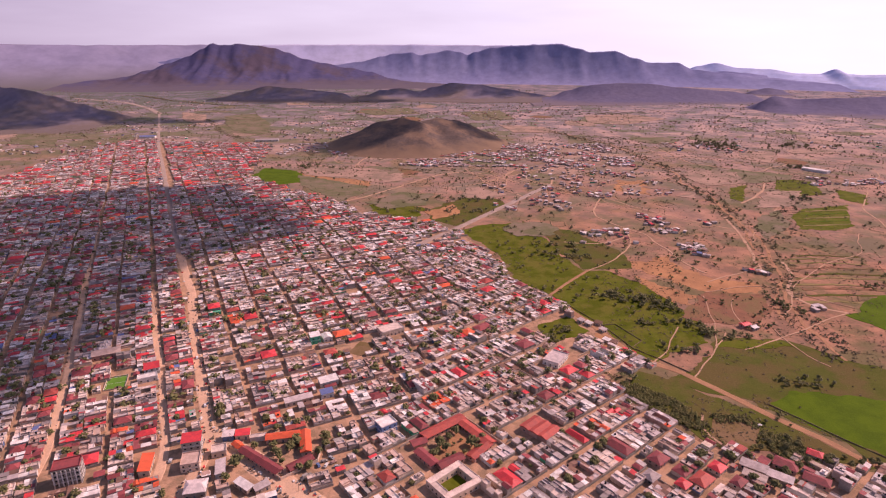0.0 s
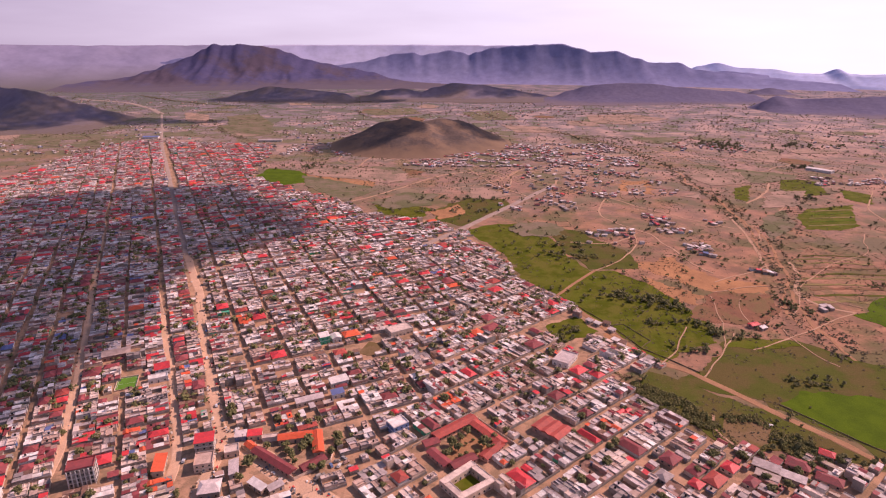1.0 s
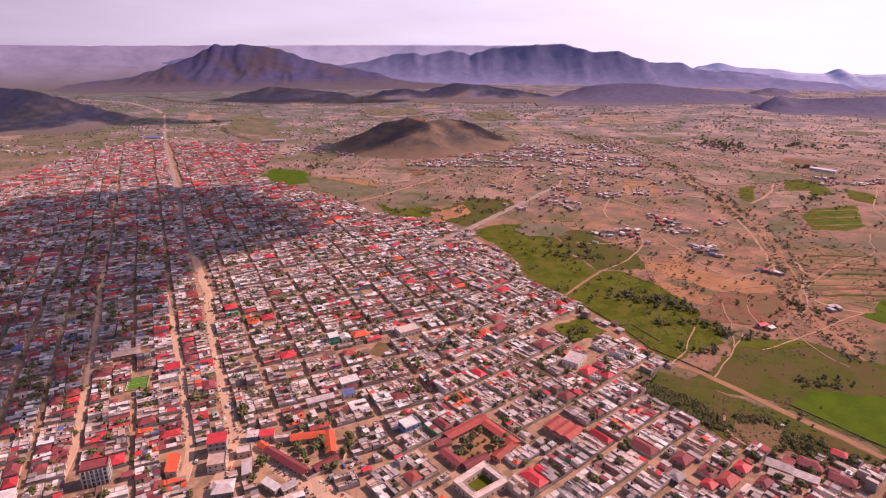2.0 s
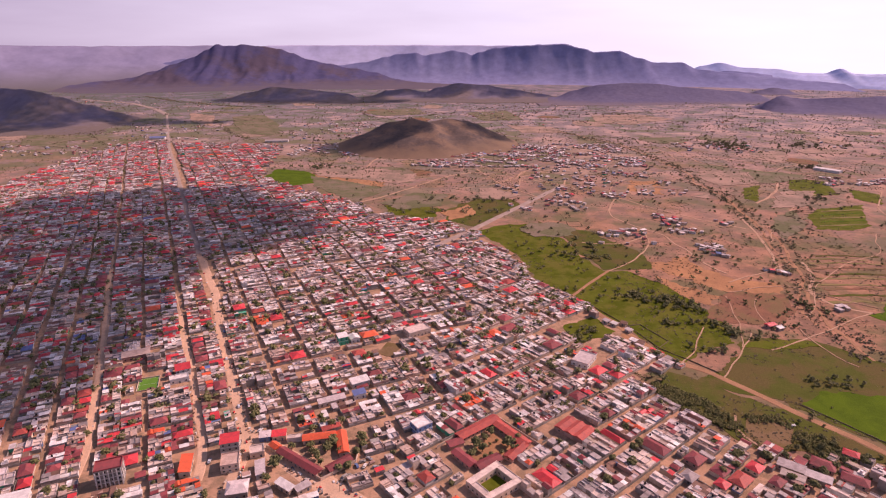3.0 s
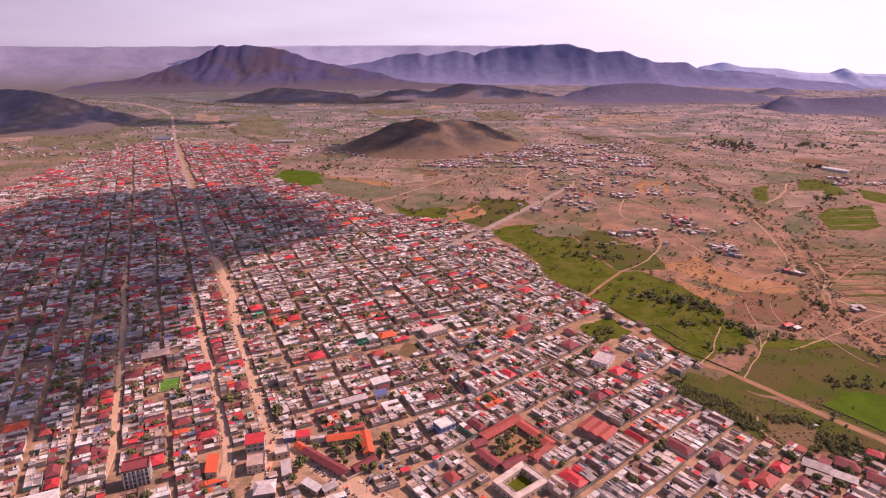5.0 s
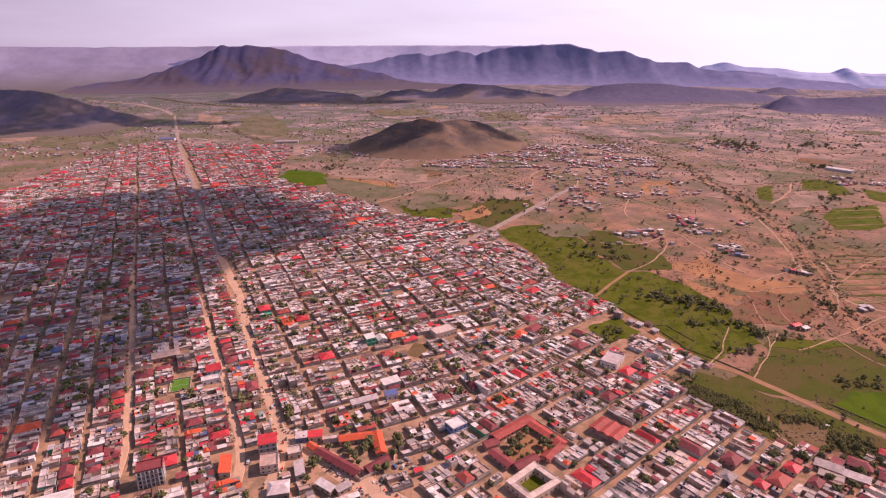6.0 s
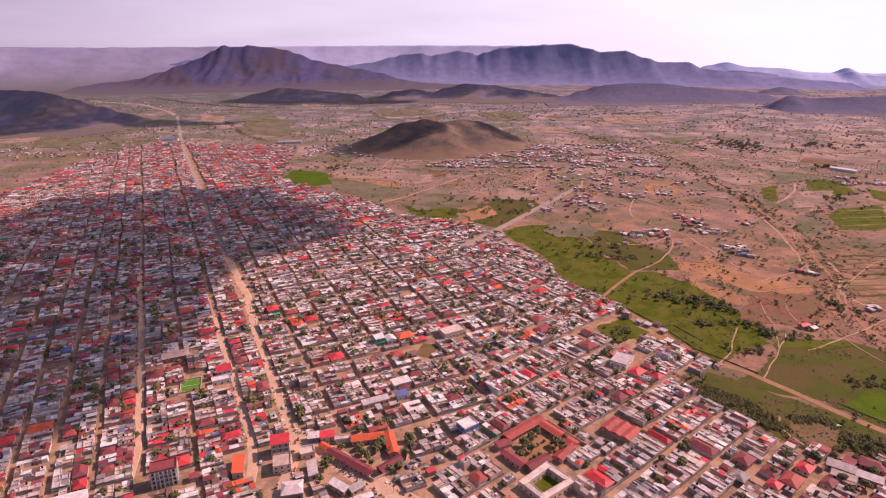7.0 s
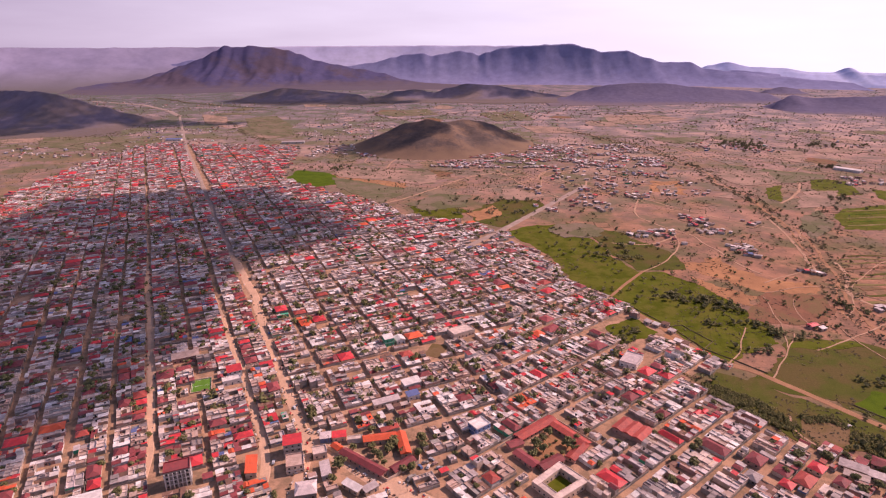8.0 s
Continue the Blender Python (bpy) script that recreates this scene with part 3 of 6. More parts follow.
# the main road turns grey here, imitating cloud shade and distance by colour
strip("road_north", "grey-brown road running north out of town", MAIN[:5], 6.2, M_GREYROAD, 0.24, 1.5, 0.5)
strip("street_west", "sandy street between house rows", [(-440, 829), (-377, 699), (-222, 410), (-178, 318), (-172, 290)], 5.5, M_ROAD, 0.2, 21.0, 0.6)
strip("street_far_west", "sandy street between house rows", [(-480, 782), (-424, 664), (-327, 474), (-285, 383), (-256, 318), (-244, 280)], 5.5, M_ROAD, 0.2, 22.0, 0.6)
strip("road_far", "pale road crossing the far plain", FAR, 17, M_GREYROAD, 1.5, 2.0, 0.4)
strip("road_diagonal", "wide sandy road along a school wall", DIAG, 13, M_ROAD, 0.24, 3.0, 0.6)
strip("road_gravel", "straight grey gravel road leaving town", ROAD_2, 8, M_GREYROAD, 0.3, 4.0, 0.4)
strip("track_edge", "orange dirt track along the fields", TRACK_1, 5.2, M_TRACK, 0.3, 5.0, 1.0)
strip("lane", "narrow dirt lane through a pasture", LANE, 3.2, M_TRACK, 0.3, 6.0, 0.5)
strip("river_bed", "dry sandy river bed", RIVER, 3.0, M_TRACK, 0.2, 7.0, 2.0, "river bed")
for i, (line, w) in enumerate([
        ([(432, 870), (418, 798), (399, 725), (382, 673), (368, 636)], 3.0), ([(414, 673), (409, 644), (395, 618), (371, 586), (364, 559), (375, 540), (402, 529)], 4.5),
        ([(203, 1087), (227, 1033), (276, 992), (307, 936), (354, 870), (389, 831), (412, 812)], 2.6), ([(203, 1087), (226, 1178), (229, 1234), (263, 1297), (360, 1380), (487, 1442), (576, 1459)], 3.2),
        ([(203, 1087), (170, 1115), (156, 1167), (173, 1205), (228, 1246)], 2.4), ([(-171, 945), (-116, 1010), (-58, 1099), (-14, 1165), (45, 1204), (99, 1166), (146, 1101)], 3.0),
        ([(276, 992), (242, 919), (233, 869), (254, 825), (281, 785), (289, 725), (291, 662), (306, 635)], 2.2), ([(253, 772), (204, 735), (162, 747)], 2.0),
        ([(497, 955), (541, 994), (589, 1057), (622, 1128), (656, 1180)], 3.6), ([(275, 570), (265, 535), (261, 510), (255, 487), (239, 460)], 1.3),
        ([(302, 563), (284, 529), (285, 504)], 1.1), ([(294, 609), (337, 632), (387, 663)], 1.8), ([(402, 529), (352, 504), (308, 476), (262, 455)], 1.8),
        ([(221, 498), (182, 435), (168, 422)], 1.4), ([(187, 358), (174, 343), (178, 334), (189, 319)], 2.0), ([(-252, 1594), (-146, 1399), (-63, 1295), (22, 1233)], 2.6),
        ([(544, 1526), (551, 1299), (621, 1237)], 3.0), ([(308, 493), (309, 460), (308, 436), (321, 427)], 1.3), ([(171, 643), (216, 682), (250, 740), (262, 800)], 2.0),
        ([(201, 409), (237, 455), (260, 487)], 1.3), ([(415, 540), (352, 601), (281, 581)], 1.4), ([(140, 992), (90, 1077), (46, 1233)], 2.6), ([(203, 1087), (300, 1110), (380, 1060), (455, 1040)], 2.0)]):
    strip("track", "pale dirt track over the dry plain", line, w * (0.75 if line[0][1] < 680 else 1.0), M_PATH, 0.26 + 0.012 * i, 10.0 + i, 1.2)
strip("river_braid", "second sandy braid of the dry river", [(x + 9 * math.sin(i * 1.3) - 6, y + 4) for i, (x, y) in enumerate(RIVER[8:18])], 2.4, M_TRACK, 0.15, 8.0, 2.0, "river bed")

# paths worn over the plain
gen = random.Random(83)
for i in range(40):
    x, y = (gen.uniform(130, 900), gen.uniform(560, 1500)) if i < 28 else (gen.uniform(-420, 150), gen.uniform(1020, 1350))
    a = gen.uniform(0, 6.28)
    line = [(x, y)]
    for _ in range(gen.randrange(6, 13)):
        a += gen.gauss(0, 0.35)
        x, y = x + 38 * math.cos(a), y + 38 * math.sin(a)
        line.append((x, y))
    if any(inside(g_, *p) for p in line for g_ in (G1, G2, G5, G6, [(-900, 1620), (-400, 1600), (-350, 1100), (20, 860), (90, 660), (190, 440), (190, 200), (-500, 200)])) or min(p[1] for p in line) < 480:
        continue
    strip("path", "narrow pale path worn over the plain", line, gen.uniform(0.9, 1.7) * (1 + y / 2500), M_PATH, 0.2 + 0.003 * i, 300.0 + i, 1.2, "path")

# a patchwork of dry fields on the plain
M_STUBBLE = material("stubble_field", (0.30, 0.21, 0.10), (0.24, 0.18, 0.08), 0.05, 0.95, 0.0, 0.4, 0.8, third=(0.17, 0.15, 0.055), third_scale=0.02)
M_PLOUGH = material("ploughed_earth", (0.27, 0.125, 0.075), (0.215, 0.105, 0.066), 0.08, 0.95, 0.0, 0.4, 1.2, third=(0.20, 0.13, 0.065), third_scale=0.03)
patch("ploughed_field", "reddish brown ploughed field", "field", [(233, 522), (281, 581), (338, 575), (330, 536), (302, 510), (272, 504), (242, 510)], M_PLOUGH, 0.2, 181.0, 5.0)
patch("fallow_plot", "brown fallow plot inside a hedge", "field", [(192, 355), (216, 355), (219, 343), (209, 328), (194, 319), (181, 325), (184, 340)], M_FALLOW, 0.3, 183.0, 1.5)
patch("vacant_plot", "brown weedy vacant plot between houses", "field", [(-80, 448), (-66, 442), (-58, 462), (-72, 468)], M_FALLOW, 0.16, 184.0, 1.5)
gen = random.Random(75)
for k in range(10):                              # narrow terraces, each along its own contour
    y = 552 + 16 * k + gen.uniform(-3, 3)
    x, w, d = 372 + 7 * k + gen.uniform(-6, 10), gen.uniform(70, 120), gen.uniform(3, 6)
    patch("terrace", "narrow dry terrace on sloping farmland", "field", [(x, y), (x + w * 0.5, y + 3), (x + w, y - 4), (x + w, y - 4 + d), (x + w * 0.5, y + 3 + d), (x, y + d)],
          (M_STUBBLE, M_WEED, M_PLOUGH, M_STUBBLE)[k % 4], 0.18 + 0.01 * k, 190.0 + k, 3.0)
for k in range(5):                               # crop stripes of a farm
    x, y = 540 + 12 * k, 822 + 20 * k
    patch("crop_row", "yellow-green crop stripe of a farm", "field", [(x - 14, y), (x + 60, y + 10), (x + 62, y + 15), (x - 12, y + 5)], M_GRASS if k % 2 else M_STUBBLE, 0.36 + 0.01 * k, 170.0 + k, 2.0)
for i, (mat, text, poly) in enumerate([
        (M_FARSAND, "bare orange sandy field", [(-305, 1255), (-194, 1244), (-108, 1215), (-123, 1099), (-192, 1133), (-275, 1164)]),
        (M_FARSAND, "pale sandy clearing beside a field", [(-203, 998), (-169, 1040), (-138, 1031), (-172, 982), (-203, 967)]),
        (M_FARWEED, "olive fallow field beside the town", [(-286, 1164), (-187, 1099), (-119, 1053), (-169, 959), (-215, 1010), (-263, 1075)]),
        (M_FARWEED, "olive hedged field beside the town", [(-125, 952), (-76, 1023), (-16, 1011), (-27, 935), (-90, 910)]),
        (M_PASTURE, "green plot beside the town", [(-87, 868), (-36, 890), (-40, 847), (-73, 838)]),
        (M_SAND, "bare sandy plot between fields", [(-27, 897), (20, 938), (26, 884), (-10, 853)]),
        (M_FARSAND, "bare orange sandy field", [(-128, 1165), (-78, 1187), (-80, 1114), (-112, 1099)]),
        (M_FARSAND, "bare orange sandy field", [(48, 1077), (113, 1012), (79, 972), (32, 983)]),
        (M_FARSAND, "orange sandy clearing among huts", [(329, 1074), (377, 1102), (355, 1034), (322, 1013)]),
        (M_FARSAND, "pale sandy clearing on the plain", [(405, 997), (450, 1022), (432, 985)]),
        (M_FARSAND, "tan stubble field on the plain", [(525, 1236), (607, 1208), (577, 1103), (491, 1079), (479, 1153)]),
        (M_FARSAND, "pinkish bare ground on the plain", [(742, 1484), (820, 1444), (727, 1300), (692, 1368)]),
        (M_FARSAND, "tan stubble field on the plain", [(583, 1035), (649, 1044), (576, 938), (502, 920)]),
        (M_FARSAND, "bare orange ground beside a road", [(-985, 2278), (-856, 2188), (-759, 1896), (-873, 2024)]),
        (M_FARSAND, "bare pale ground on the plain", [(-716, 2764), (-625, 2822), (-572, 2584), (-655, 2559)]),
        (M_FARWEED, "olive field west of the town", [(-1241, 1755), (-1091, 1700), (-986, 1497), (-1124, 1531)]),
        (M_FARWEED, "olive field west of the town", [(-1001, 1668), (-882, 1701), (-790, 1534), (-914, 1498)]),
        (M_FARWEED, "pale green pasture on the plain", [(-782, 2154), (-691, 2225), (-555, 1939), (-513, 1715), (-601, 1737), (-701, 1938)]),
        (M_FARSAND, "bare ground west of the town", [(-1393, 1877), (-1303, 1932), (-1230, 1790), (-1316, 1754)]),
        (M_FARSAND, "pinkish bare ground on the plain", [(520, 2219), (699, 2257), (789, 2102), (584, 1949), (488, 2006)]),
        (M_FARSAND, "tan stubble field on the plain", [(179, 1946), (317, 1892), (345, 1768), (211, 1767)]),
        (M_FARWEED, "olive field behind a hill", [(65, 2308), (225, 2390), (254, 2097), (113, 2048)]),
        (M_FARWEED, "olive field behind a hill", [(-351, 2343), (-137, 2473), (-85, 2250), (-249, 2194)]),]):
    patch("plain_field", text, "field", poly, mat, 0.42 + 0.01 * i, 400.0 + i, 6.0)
gen = random.Random(71)
TOWN_HULL = [(-900, 1620), (-400, 1600), (-350, 1100), (20, 860), (90, 660), (190, 440), (190, 200), (-500, 200)]
for i in range(80):
    y = 700 * (2900 / 700) ** gen.random()
    x = gen.uniform(-0.75, 0.85) * y
    if inside(TOWN_HULL, x, y) or math.hypot(x + 60, y - 1580) < 300 or near_line(RIVER, x, y) < 60 or near_line(FAR + MAIN[1:], x, y) < 90 or (y > 2000 and abs(x) > 900) or (x > 150 and y < 1150):
        continue
    w, d, a = gen.uniform(20, 50) * (1 + y / 3000), gen.uniform(16, 45) * (1 + y / 2000), gen.uniform(0, 3.1)
    poly = [(x + w * math.cos(a + k) * gen.uniform(0.8, 1.2), y + d * math.sin(a + k) * gen.uniform(0.8, 1.2)) for k in (0.6, 1.4, 2.5, 3.6, 4.6, 5.6)]
    mat = gen.choice([M_FARSAND, M_FARWEED, M_FARWEED, M_PLOUGH, M_FARWEED, M_FARSAND] if y > 950 else [M_STUBBLE, M_FARSAND, M_PLOUGH, M_FARWEED])
    text = {M_STUBBLE: "dry stubble field on the plain", M_PLOUGH: "reddish ploughed field on the plain",
            M_FARSAND: "pinkish bare field on the plain", M_FARWEED: "dry olive field on the plain"}[mat]
    patch("dry_field", text, "field", poly, mat, 0.3 + 0.004 * i, 200.0 + i, 7.0)

# trodden ground of the town
TOWN = [(-845, 1580), (-640, 1560), (-440, 1535), (-400, 1240), (-380, 1150), (-310, 1075), (-274, 1045), (-168, 945), (-105, 866), (-35, 850),
        (15, 800), (52, 723), (72, 661), (78, 606), (103, 577), (124, 539), (145, 496), (158, 449), (181, 427), (142, 417), (128, 402),
        (141, 381), (156, 354), (171, 330), (192, 317), (215, 313), (256, 307), (300, 288), (340, 262), (340, 180), (-420, 180), (-560, 400), (-700, 640),
        (-820, 900), (-860, 1228), (-870, 1394)]
patch("town_ground", "trodden sandy streets and yards of the town", "ground", TOWN, M_TOWN, 0.02, 77.0, 4.0)

# ---- the cloud that shades a part of the town ----
SHADE = [(-800, 800), (-708, 865), (-698, 987), (-500, 1051), (-408, 1051), (-226, 867), (-183, 817), (-240, 722), (-307, 683), (-317, 607),
         (-298, 561), (-283, 453), (-302, 434), (-302, 383), (-313, 342), (-324, 323), (-333, 290), (-420, 240), (-560, 300), (-700, 500)]
CLOUD_Z = 700.0
puff = random.Random(5)


def cloud(label, covers, x0, x1, y0, y1, step, mat):
    """A thin cloud of many puffs over the ground where covers(x, y), as the sun throws its shade."""
    soup = Soup()
    shift = SUN_WAY * (CLOUD_Z / SUN_WAY.z)
    gx = x0
    while gx < x1:
        gy = y0
        while gy < y1:
            gy += step
            if not covers(gx, gy):
                continue
            r = step * puff.uniform(0.66, 1.05)
            cx, cy, cz = gx + shift.x + puff.uniform(-0.3, 0.3) * step, gy + shift.y + puff.uniform(-0.3, 0.3) * step, CLOUD_Z + puff.uniform(-10, 10)
            vs = []
            for b in range(1, 4):
                for a in range(8):
                    t_, u_ = math.pi * b / 4, math.pi * a / 4
                    vs.append((cx + r * math.sin(t_) * math.cos(u_), cy + r * math.sin(t_) * math.sin(u_), cz + 0.8 * r * math.cos(t_)))
            vs += [(cx, cy, cz + 0.8 * r), (cx, cy, cz - 0.8 * r)]
            fs = [(b * 8 + a, b * 8 + (a + 1) % 8, b * 8 + 8 + (a + 1) % 8, b * 8 + 8 + a) for b in range(2) for a in range(8)]
            fs += [(24, (a + 1) % 8, a) for a in range(8)] + [(25, 16 + a, 16 + (a + 1) % 8) for a in range(8)]
            soup.add(vs, fs, mat)
        gx += step
    return sheet("cloud", soup, label, "cloud", smooth=True)


def ellipse(cx, cy, rx, ry):
    return lambda x, y: math.hypot((x - cx) / rx, (y - cy) / ry) + 0.5 * noise.noise(Vector((x / 140, y / 140, cx))) < 1


cloud("broad white cloud drifting over the town", lambda x, y: inside(SHADE, x + 12 * noise.noise(Vector((x / 40, y / 40, 1))), y + 12 * noise.noise(Vector((x / 40, y / 40, 5)))), -800, -170, 220, 1080, 20, M_CLOUD)
for cx, cy, rx, ry, mat in ((-1560, 1960, 400, 260, M_THIN), (-640, 2830, 480, 170, M_THIN), (-1000, 2000, 200, 90, M_THIN),
                            (60, 3000, 420, 130, M_THIN), (-225, 1492, 105, 95, M_CLOUD), (25, 1590, 115, 75, M_CLOUD)):
    cloud("small white cloud drifting over the plain", ellipse(cx, cy, rx, ry), cx - 1.4 * rx, cx + 1.4 * rx, cy - 1.4 * ry, cy + 1.4 * ry, 42 if rx > 200 else 24, mat)

# ---- landmarks ----
DOOR = Soup().add(*box(-0.55, -0.06, 0, 0.55, 0.06, 2.1), M_DOOR).mesh("door")
PANE = Soup().add(*box(-0.6, -0.05, 0, 0.6, 0.05, 1.1), M_GLASS).mesh("window")


def openings(wall, x0, y0, x1, y1, floors, storey=3.2, step=3.6, door=True, base=0.0, frame_mat=None):
    """Windows on the four sides of a wall, storey by storey, and a door in the front."""
    for f in range(floors):
        z = base + f * storey + 1.1
        for a, b, fixed, turn in ((x0, x1, y0, 0), (x0, x1, y1, 0), (y0, y1, x0, 90), (y0, y1, x1, 90)):
            n_ = max(1, int((b - a) / step))
            for i in range(n_):
                k = a + (b - a) * (i + 0.5) / n_
                isdoor = door and f == 0 and i == n_ // 2 and (turn, fixed) == (0, y0)
                o = part("door" if isdoor else "window", DOOR if isdoor else PANE, None, wall)
                o.location = (k, fixed, 0.0 if isdoor else z) if turn == 0 else (fixed, k, z)
                o.rotation_euler = (0, 0, radians(turn))


def building(name, label, category, cx, cy, angle, w, d, h, roof, roof_mat, wall_mat, floors=1, rise=1.6, hip=0.0):
    """A building of its own look: walls with openings under a pitched, flat or lean-to roof."""
    b = thing(name, Matrix.Translation((cx, cy, 0)) @ Matrix.Rotation(radians(angle), 4, "Z"), label, category)
    x0, y0, x1, y1 = -w / 2, -d / 2, w / 2, d / 2
    wall = part("wall", box(x0, y0, -0.3, x1, y1, h), wall_mat, b)
    if roof == "gable":
        part("roof", gable_roof(x0, y0, x1, y1, h, rise, 0.5, hip), roof_mat, b)
    elif roof == "flat":
        part("roof", flat_roof(x0 - 0.03, y0 - 0.03, x1 + 0.03, y1 + 0.03, h, 0.8, 0.3), roof_mat, b)
    else:
        part("roof", slab_roof(x0, y0, x1, y1, h, 0.2, 0.8, 0.4), roof_mat, b)
    openings(wall, x0, y0, x1, y1, floors, h / floors)
    for f in range(1, floors):
        part("floor_band", box(x0 - 0.15, y0 - 0.15, f * h / floors - 0.15, x1 + 0.15, y1 + 0.15, f * h / floors + 0.1), W_WHITE, b)
    return b


def wing(parent, xa, ya, xb, yb, w, h, roof_mat, wall_mat, rise=1.5, flat=False, windows=True):
    """A long wing of a courtyard building from (xa, ya) to (xb, yb), its middle line."""
    o = parent.matrix_basis.translation
    length = math.hypot(xb - xa, yb - ya)
    m = Matrix.Translation((xa - o.x, ya - o.y, 0)) @ Matrix.Rotation(math.atan2(yb - ya, xb - xa), 4, "Z")
    wall = part("wing", box(0, -w / 2, -0.3, length, w / 2, h), wall_mat, parent)
    wall.matrix_basis = m
    if flat:
        roof = part("roof", flat_roof(-0.03, -w / 2 - 0.03, length + 0.03, w / 2 + 0.03, h, 0.45, 0.3), roof_mat, parent)
    else:
        roof = part("roof", gable_roof(0, -w / 2, length, w / 2, h, rise, 0.6), roof_mat, parent)
    roof.matrix_basis = m
    if windows:
        openings(wall, 0, -w / 2, length, w / 2, 1)


def yard_wall(parent, pts, h=2.2, mat=None):
    o = parent.matrix_basis.translation
    for (xa, ya), (xb, yb) in zip(pts, pts[1:]):
        s = part("yard_wall", box(0, -0.15, -0.3, math.hypot(xb - xa, yb - ya), 0.15, h), mat or W_CREAM, parent)
        s.matrix_basis = Matrix.Translation((xa - o.x, ya - o.y, 0)) @ Matrix.Rotation(math.atan2(yb - ya, xb - xa), 4, "Z")


# the school with a planted courtyard
school = thing("school", (6, 320, 0), "school of long red-roofed wings round a planted courtyard", "school")
wing(school, -12.5, 330.5, 14.6, 352.5, 7.4, 3.1, R_BRICK, W_ROSE, 1.2)
wing(school, 14.2, 346.4, 32.5, 323.0, 7.0, 3.1, R_BRICK, W_ROSE, 1.2)
wing(school, 30.5, 324.0, 18.5, 309.5, 6.6, 3.0, R_BRICK, W_ROSE, 1.2)
wing(school, 13.0, 311.0, -1.5, 301.5, 6.4, 3.0, R_MAROON, W_ROSE, 1.2)
wing(school, -15.0, 316.5, -4.0, 303.0, 6.4, 3.0, R_MAROON, W_ROSE, 1.2)
wing(school, -19.5, 322.5, -10.5, 327.0, 6.0, 3.0, R_MAROON, W_ROSE, 1.1, windows=False)
yard_wall(school, [(-27, 321.5), (12, 359), (41, 324)])
patch("courtyard_ground", "bare orange earth of the school courtyard", "ground", [(-6, 318), (12, 340), (25, 325), (16, 316), (7, 311), (-2, 308)], M_SAND, 0.1, 91.0, 1.0)

# the white court building
court = thing("courtyard_building", (8, 287, 0), "cream flat-roofed building round a green court", "building")
wing(court, -7.8, 284.7, 12.0, 302.6, 4.4, 4.4, R_CEMENT, W_CREAM, flat=True)
wing(court, 11.8, 299.4, 20.6, 288.7, 4.4, 4.4, R_CEMENT, W_CREAM, flat=True)
wing(court, 23.8, 288.3, 2.0, 272.4, 4.4, 4.4, R_CEMENT, W_CREAM, flat=True)
wing(court, 2.4, 275.5, -4.8, 284.4, 4.4, 4.4, R_CEMENT, W_CREAM, flat=True)
patch("court_lawn", "green lawn of a small court", "lawn", [(-2.4, 286.4), (9.6, 297.2), (18.0, 287.0), (4.8, 277.4)], M_PASTURE, 0.1, 95.0, 0.3)

# the orange-roofed school at the road fork
compound = thing("school_compound", (-105, 316, 0), "walled school with bright orange and faded red roofs", "school")
wing(compound, -116, 328, -95, 332.5, 6.5, 3.6, R_ORANGE, W_CREAM)
wing(compound, -92, 335, -86.5, 313.5, 6.3, 3.6, R_ORANGE, W_CREAM)
wing(compound, -128, 316.5, -99, 295.5, 6, 3.4, R_MAROON, W_ROSE)
wing(compound, -94, 298, -82, 309, 6, 3.4, R_MAROON, W_ROSE)
wing(compound, -135, 323, -130, 318.5, 4.5, 3.2, R_ORANGE, W_CREAM, windows=False)
wing(compound, -127, 329, -117, 331, 4, 3.2, R_CEMENT, W_WHITE, flat=True, windows=False)
yard_wall(compound, [(-139, 322), (-97, 291), (-78, 308), (-78, 338)], 2.4)

# red hall with three ridges
hall = thing("market_hall", (65, 338.5, 0), "broad hall under three brick-red ridged roofs", "hall")
for k in range(3):
    wing(hall, 56.2 + 5.2 * k, 338.8 - 5.1 * k + 0.0, 67.4 + 5.2 * k, 349.8 - 5.1 * k, 7.0, 3.8, R_BRICK, W_ROSE, 1.3, windows=k == 0)
building("warehouse", "large white warehouse with a pale grey flat roof", "warehouse", 94.5, 434, 56, 20, 14, 4.2, "flat", R_ZINC, W_WHITE, 1)
building("apartment_building", "three-storey grey block topped with a bright red roof", "building", -161, 319, 15, 11.5, 9.5, 9.6, "slab", R_RED, W_BLOCK, 3)
building("house", "beige house with a rooftop terrace and orange strip", "house", -156, 304, 15, 11, 12, 5.6, "flat", R_PINK, W_CREAM, 2)
building("grey_roofed_house", "square house with a pale grey hipped metal roof", "house", -144, 281, 12, 12, 11, 4.6, "gable", R_ZINC, W_BLOCK, 1, 1.8, 3.0)
building("long_house", "narrow grey-roofed house beside a road", "house", -136, 299, -72, 14, 5.5, 3.6, "slab", R_ZINC, W_WHITE)
building("white_roofed_house", "low house with a long white metal roof", "house", -117, 284, -36, 13, 4.5, 3.4, "slab", R_WHITE, W_CREAM)
building("shop", "low shop with a pale roof and open yard", "shop", -106, 283, 40, 9, 4.5, 3.2, "slab", R_ZINC, W_CREAM)
building("plastered_house", "unroofed cream house with parapets", "house", -143, 316, 18, 9, 8, 3.8, "flat", R_CEMENT, W_CREAM)
hotel = building("hotel", "four-storey grey building with white columns", "hotel", -224, 291, 22, 15, 10, 12.0, "flat", R_MAROON, W_BLOCK, 4)
for k in range(7):
    part("column", box(-7.2 + 2.3 * k, -5.7, -0.3, -6.6 + 2.3 * k, -5.2, 11.4), W_WHITE, hotel, "white plastered column")
